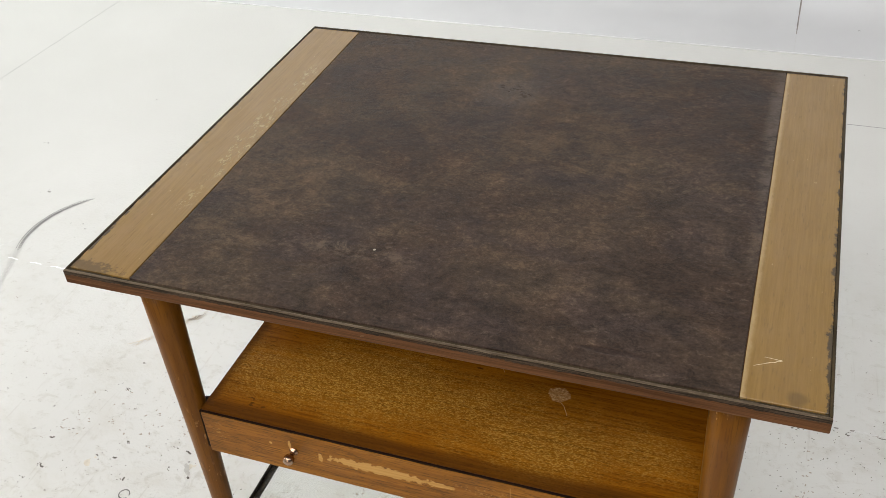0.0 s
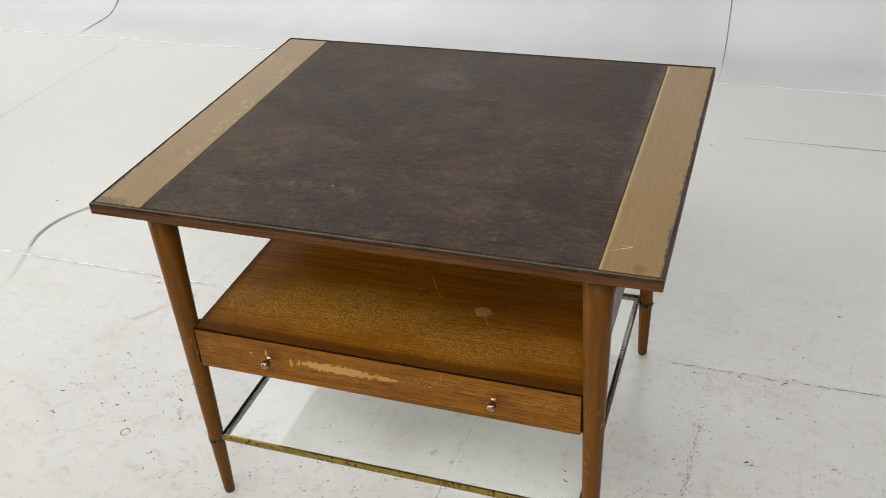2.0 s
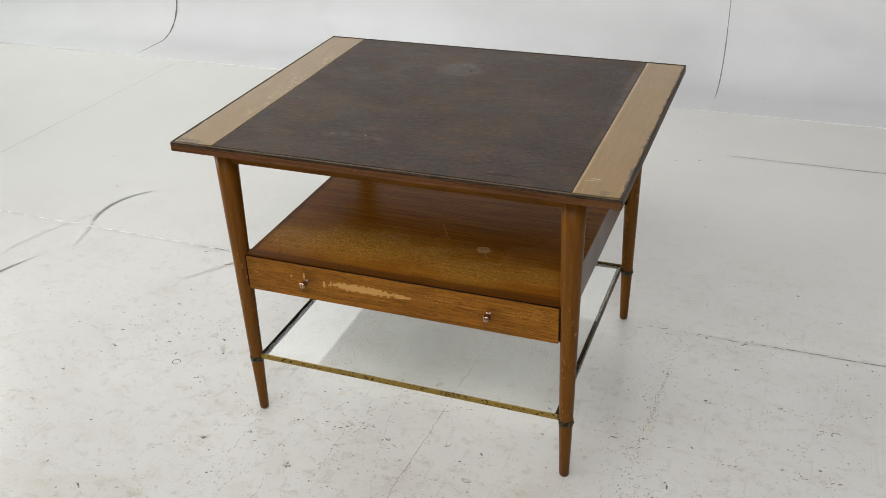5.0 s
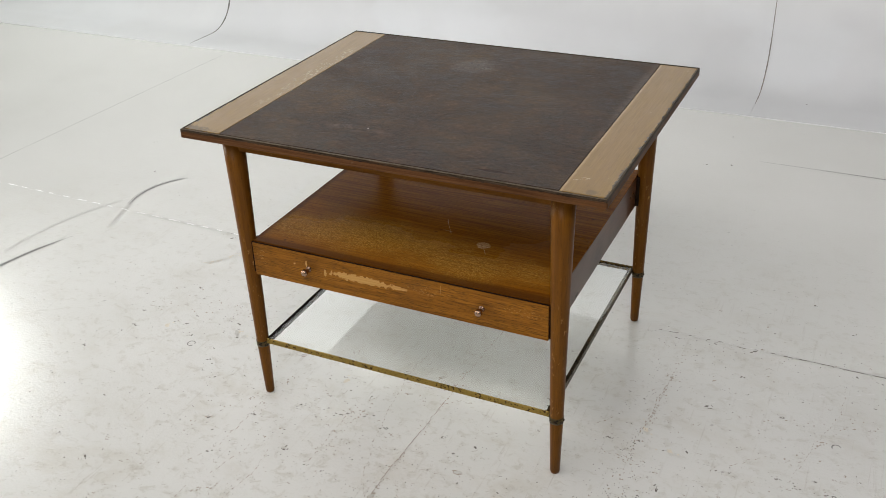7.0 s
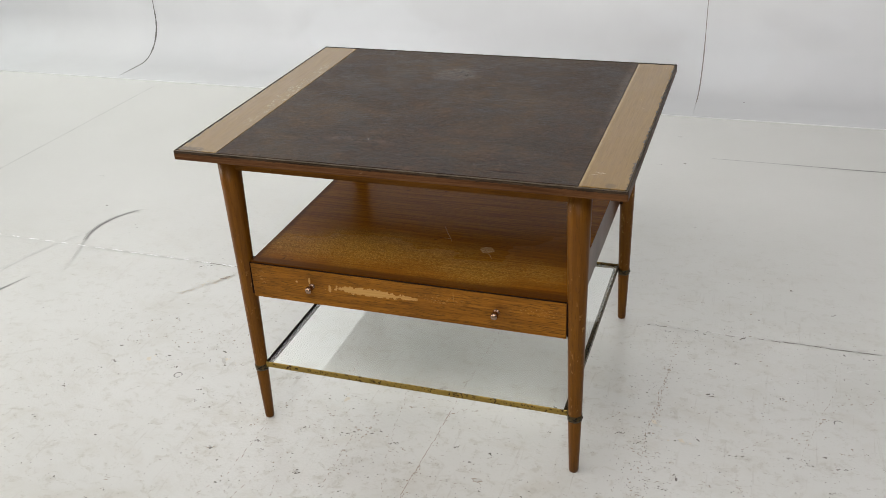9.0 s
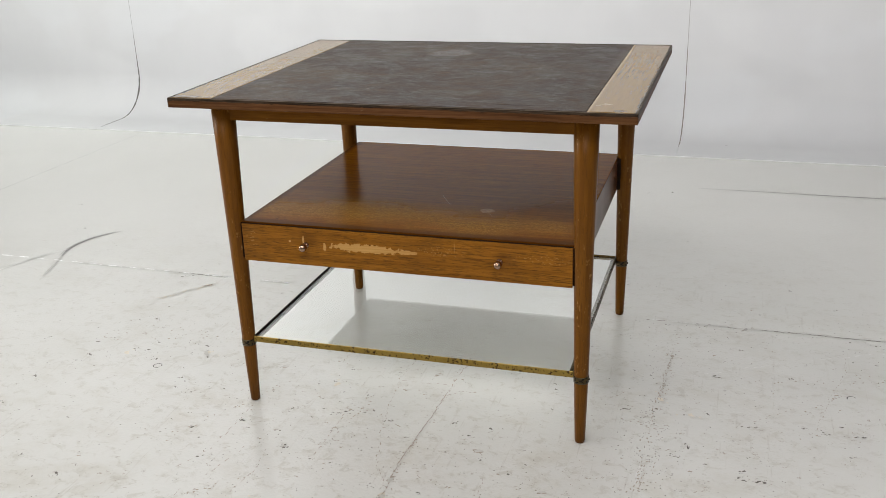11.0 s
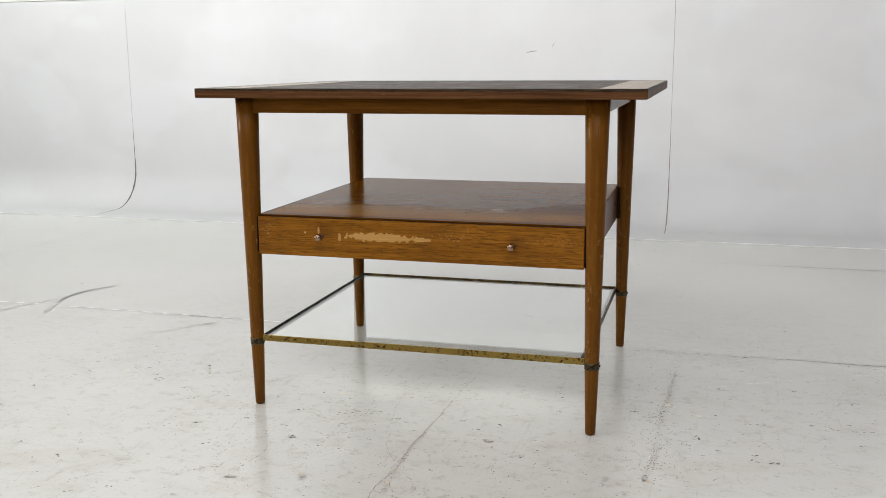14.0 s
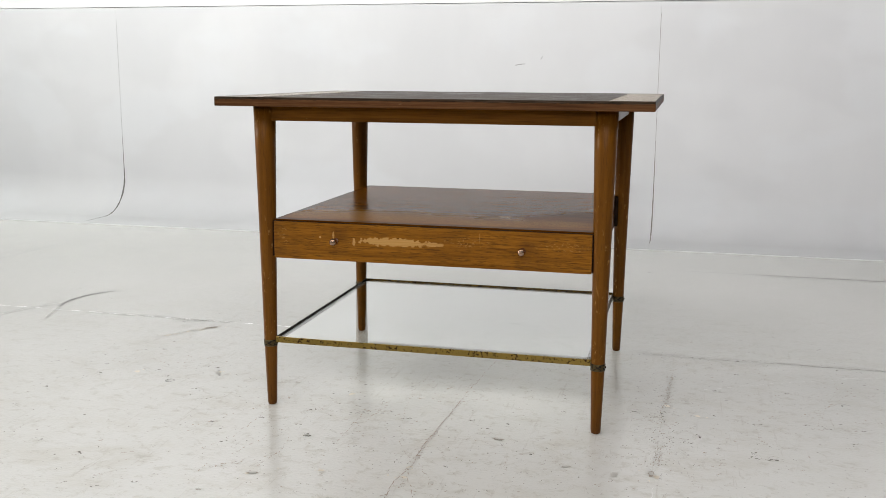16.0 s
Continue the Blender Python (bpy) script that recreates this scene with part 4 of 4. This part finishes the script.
specks("floor_specks", "grey-brown crumbs in broken lines on the white floor", HAIR,
       trail((-0.28, -0.26), (-0.19, -0.18), 16, 0.004) + trail((-0.40, -0.12), (-0.27, 0.12), 26, 0.004) + trail((-0.12, -0.08), (-0.09, 0.09), 24, 0.004)
       + trail((0.02, -0.3), (0.045, 0.3), 50, 0.006) + trail((0.55, 0.32), (1.0, 0.42), 40, 0.004) + trail((-0.75, 0.22), (-0.45, 0.30), 40, 0.02)
       + trail((0.78, 0.4), (0.66, 0.2), 30, 0.006) + trail((0.404, -0.1), (0.434, 0.5), 70, 0.006), 0.0010, 0.0026, z=0.0004, stretch=1.7)


def dashes(name, label, material, lines, width, low, high, gap, z=0.0006):
    """Broken lines: short strokes with gaps along each way."""
    bm = bmesh.new()
    for a, b in lines:
        way = Vector((b[0] - a[0], b[1] - a[1]))
        far, u = way.length, 0.0
        way.normalize()
        while u < far:
            step = rng.uniform(low, high)
            off = rng.gauss(0, 0.0016)
            p, q = (a[0] + way.x * u - way.y * off, a[1] + way.y * u + way.x * off), (a[0] + way.x * (u + step) - way.y * off, a[1] + way.y * (u + step) + way.x * off)
            ribbon(bm, spread(p, q, 4, rng, 0.0006), width * rng.uniform(0.5, 1.2), z + rng.uniform(0, 0.0002), rng)
            u += step + rng.uniform(0.3, 1.0) * gap
    return tagged(link(name, bm, material), label, "dirt", kind="stuff")


def strokes(name, label, material, spots, low, high, width, lean, z=0.0006):
    """Short scattered strokes that lean about one way."""
    bm = bmesh.new()
    for x, y in spots:
        a, h = rng.gauss(lean, 0.5), rng.uniform(low, high) / 2
        dx, dy = h * math.cos(a), h * math.sin(a)
        ribbon(bm, spread((x - dx, y - dy), (x + dx, y + dy), 4, rng, 0.0007), width * rng.uniform(0.5, 1.3), z + rng.uniform(0, 0.0002), rng)
    return tagged(link(name, bm, material), label, "dirt", kind="stuff")


def flakes(label, spots, low, high, turn=None):
    """Spots where the paint has flaked: a dark ragged rim round a pale middle."""
    bm = bmesh.new()
    inner = bmesh.new()
    for x, y in spots:
        size, lean, stretch = rng.uniform(low, high), rng.uniform(0, math.pi) if turn is None else turn + rng.gauss(0, 0.2), rng.uniform(1.5, 2.2)
        chip(bm, x, y, size, 0.0007, rng, stretch, lean)
        chip(bm, x + rng.gauss(0, 0.3) * size, y + rng.gauss(0, 0.3) * size, size * 0.6, 0.0008, rng, stretch, lean)
        chip(inner, x + 0.10 * size, y + 0.06 * size, size * 0.95, 0.0010, rng, stretch, lean)
    tagged(link("paint_flakes", bm, HAIR), label, "flaked paint", kind="stuff")
    tagged(link("paint_flakes", inner, CHALK), "chalky grey middles of flaked paint spots on the floor", "flaked paint", kind="stuff")


CHALK = flat_mark("flake_chalk", (0.36, 0.35, 0.325))
dashes("floor_dashes", "broken dark scratch lines on the white floor", RUST,
       [((-0.121, 0.033), (-0.123, -0.115)), ((-0.299, 0.022), (-0.302, -0.129)), ((-0.247, -0.110), (-0.269, -0.212)), ((-0.206, -0.108), (-0.200, -0.178)),
        ((-0.200, -0.178), (-0.212, -0.260)), ((-0.309, -0.152), (-0.333, -0.197)), ((-0.292, -0.246), (-0.290, -0.279)), ((-0.062, 0.175), (0.033, 0.182)),
        ((0.039, 0.139), (0.064, 0.162)), ((0.169, -0.098), (0.179, -0.152)), ((-0.213, 0.265), (-0.200, 0.230))], 0.0016, 0.003, 0.012, 0.011)
dashes("floor_dashes", "brown dotted scratch lines on the white floor", HAIR,
       [((-0.060, 0.303), (-0.068, 0.190)), ((-0.068, 0.190), (-0.057, 0.094)), ((-0.057, 0.094), (-0.038, -0.010)), ((-0.038, -0.010), (-0.006, -0.107)),
        ((-0.006, -0.107), (0.022, -0.150)), ((0.034, 0.140), (0.045, 0.190)), ((0.750, 0.491), (0.749, 0.407)), ((0.749, 0.407), (0.720, 0.317)),
        ((0.720, 0.317), (0.681, 0.175)), ((0.582, 0.177), (0.643, 0.236)), ((0.495, -0.059), (0.516, -0.037)), ((0.076, -0.232), (0.040, -0.165)),
        ((0.554, 0.097), (0.609, 0.057))], 0.0015, 0.0025, 0.008, 0.009)
dashes("floor_dashes", "olive-brown dotted lines on the white floor", HAIR,
       [((0.431, 0.431), (0.422, 0.348)), ((0.428, 0.400), (0.419, 0.214)), ((0.422, 0.348), (0.414, 0.214)), ((0.424, 0.30), (0.412, 0.200)), ((0.359, 0.134), (0.418, 0.116)),
        ((0.380, 0.138), (0.430, 0.124)), ((0.418, 0.116), (0.445, 0.121)), ((0.330, 0.202), (0.357, 0.231)), ((0.410, 0.200), (0.412, 0.120)), ((0.408, 0.009), (0.404, -0.074)),
        ((0.415, 0.0), (0.412, -0.06)), ((0.427, -0.022), (0.430, 0.01))], 0.0019, 0.003, 0.009, 0.007)
flakes("spots of flaked paint with dark ragged rims on the floor", [(0.028, -0.140), (0.030, -0.186), (0.036, -0.248), (-0.099, -0.235), (0.401, -0.110), (0.345, -0.127)], 0.0045, 0.007, 1.4)
flakes("flat grey flaked spots in the floor paint", [(-0.307, 0.174), (0.001, 0.214), (0.142, -0.027), (-0.039, 0.143), (-0.205, -0.262), (0.269, -0.115)], 0.0045, 0.0065, 0.3)
flakes("small flaked spots with dark rims on the white floor",
       [(0.076, -0.232), (-0.257, -0.339), (-0.157, 0.198), (-0.182, -0.092)], 0.003, 0.005)
strokes("floor_strokes", "faint brown scratches scattered over the white floor", HAIR,
        trail((-0.35, 0.05), (0.10, 0.03), 40, 0.06) + trail((-0.15, -0.15), (0.30, -0.10), 40, 0.07) + trail((0.10, -0.30), (0.45, -0.15), 30, 0.08) + trail((0.40, 0.25), (0.60, 0.50), 30, 0.09)
        + trail((0.50, 0.0), (0.80, 0.20), 36, 0.08) + trail((-0.70, -0.25), (-0.25, -0.35), 24, 0.07) + trail((-0.25, -0.30), (0.9, -0.30), 50, 0.09) + trail((-1.3, 0.6), (-0.6, 0.35), 24, 0.10),
        0.003, 0.012, 0.0009, 0.2, 0.0005)
specks("dirt_smudges", "pale brown smudges trodden into the white floor", SMUDGE,
       [(-0.657, 0.154), (0.476, 0.177), (-0.103, -0.228), (0.028, -0.18), (0.03, -0.22), (-0.211, -0.264), (-0.178, 0.133), (-0.674, 0.518),
        (0.41, -0.12), (0.42, 0.22), (-0.491, 0.193)], 0.005, 0.009, z=0.0003, extra=2, reach=0.016)
strokes("floor_strokes", "brown smear of scuffs on the white floor", SMUDGE, trail((-0.745, 0.425), (-0.665, 0.522), 26, 0.004), 0.010, 0.026, 0.0020, 0.88, 0.0005)
strokes("floor_strokes", "dark end of a brown smear on the white floor", HAIR, trail((-0.684, 0.506), (-0.660, 0.530), 12, 0.003), 0.006, 0.016, 0.0026, 0.9, 0.0008)
floor_mark("ring_mark", "small dark ring printed on the white floor", JOINT, [arc((-0.562, 0.118), 0.0085, 0, 330, 18)], 0.0022, 0.0007, False, "stain")
floor_mark("ring_mark", "small dark ring printed on the white floor", JOINT, [arc((0.750, 0.302), 0.008, 20, 215, 12)], 0.0030, 0.0007, True, "stain")
dashes("floor_dashes", "faint grey scuffed streak on the white floor", FAINT,
       [((0.47 + 0.4 * u, 0.32 + 0.25 * u - 0.055 * u * u), (0.47 + 0.4 * (u + 0.125), 0.32 + 0.25 * (u + 0.125) - 0.055 * (u + 0.125) ** 2)) for u in (k / 8 for k in range(8))],
       0.0019, 0.006, 0.02, 0.016)
floor_mark("scuff_mark", "grey flake of paint with a dark tip on the floor", CHALK, [spread((-0.500, 0.200), (-0.482, 0.176), 8, rng, 0.001)], 0.0085, 0.0008)
floor_mark("scuff_mark", "dark tip of dirt beside a grey flake", DIRT, [spread((-0.514, 0.222), (-0.502, 0.219), 4, rng, 0.0006), spread((-0.484, 0.176), (-0.479, 0.173), 4, rng, 0.0004)], 0.0042, 0.0010)

# small marks on the back wall
bm = bmesh.new()
for pts, w in (([(-0.222, 0.648), (-0.20, 0.652), (-0.182, 0.654)], 0.004), ([(-0.122, 0.668), (-0.119, 0.676), (-0.115, 0.684)], 0.002)):
    ribbon(bm, pts, w, 0.0, rng)
bm.transform(Matrix.Translation((0, WALL_Y - 0.0008, 0)) @ pose(0, 0, 0, 90, 0, 0))
tagged(link("wall_mark", bm, SCUFF), "two short grey scratches on the white wall", "scratch", kind="structure")
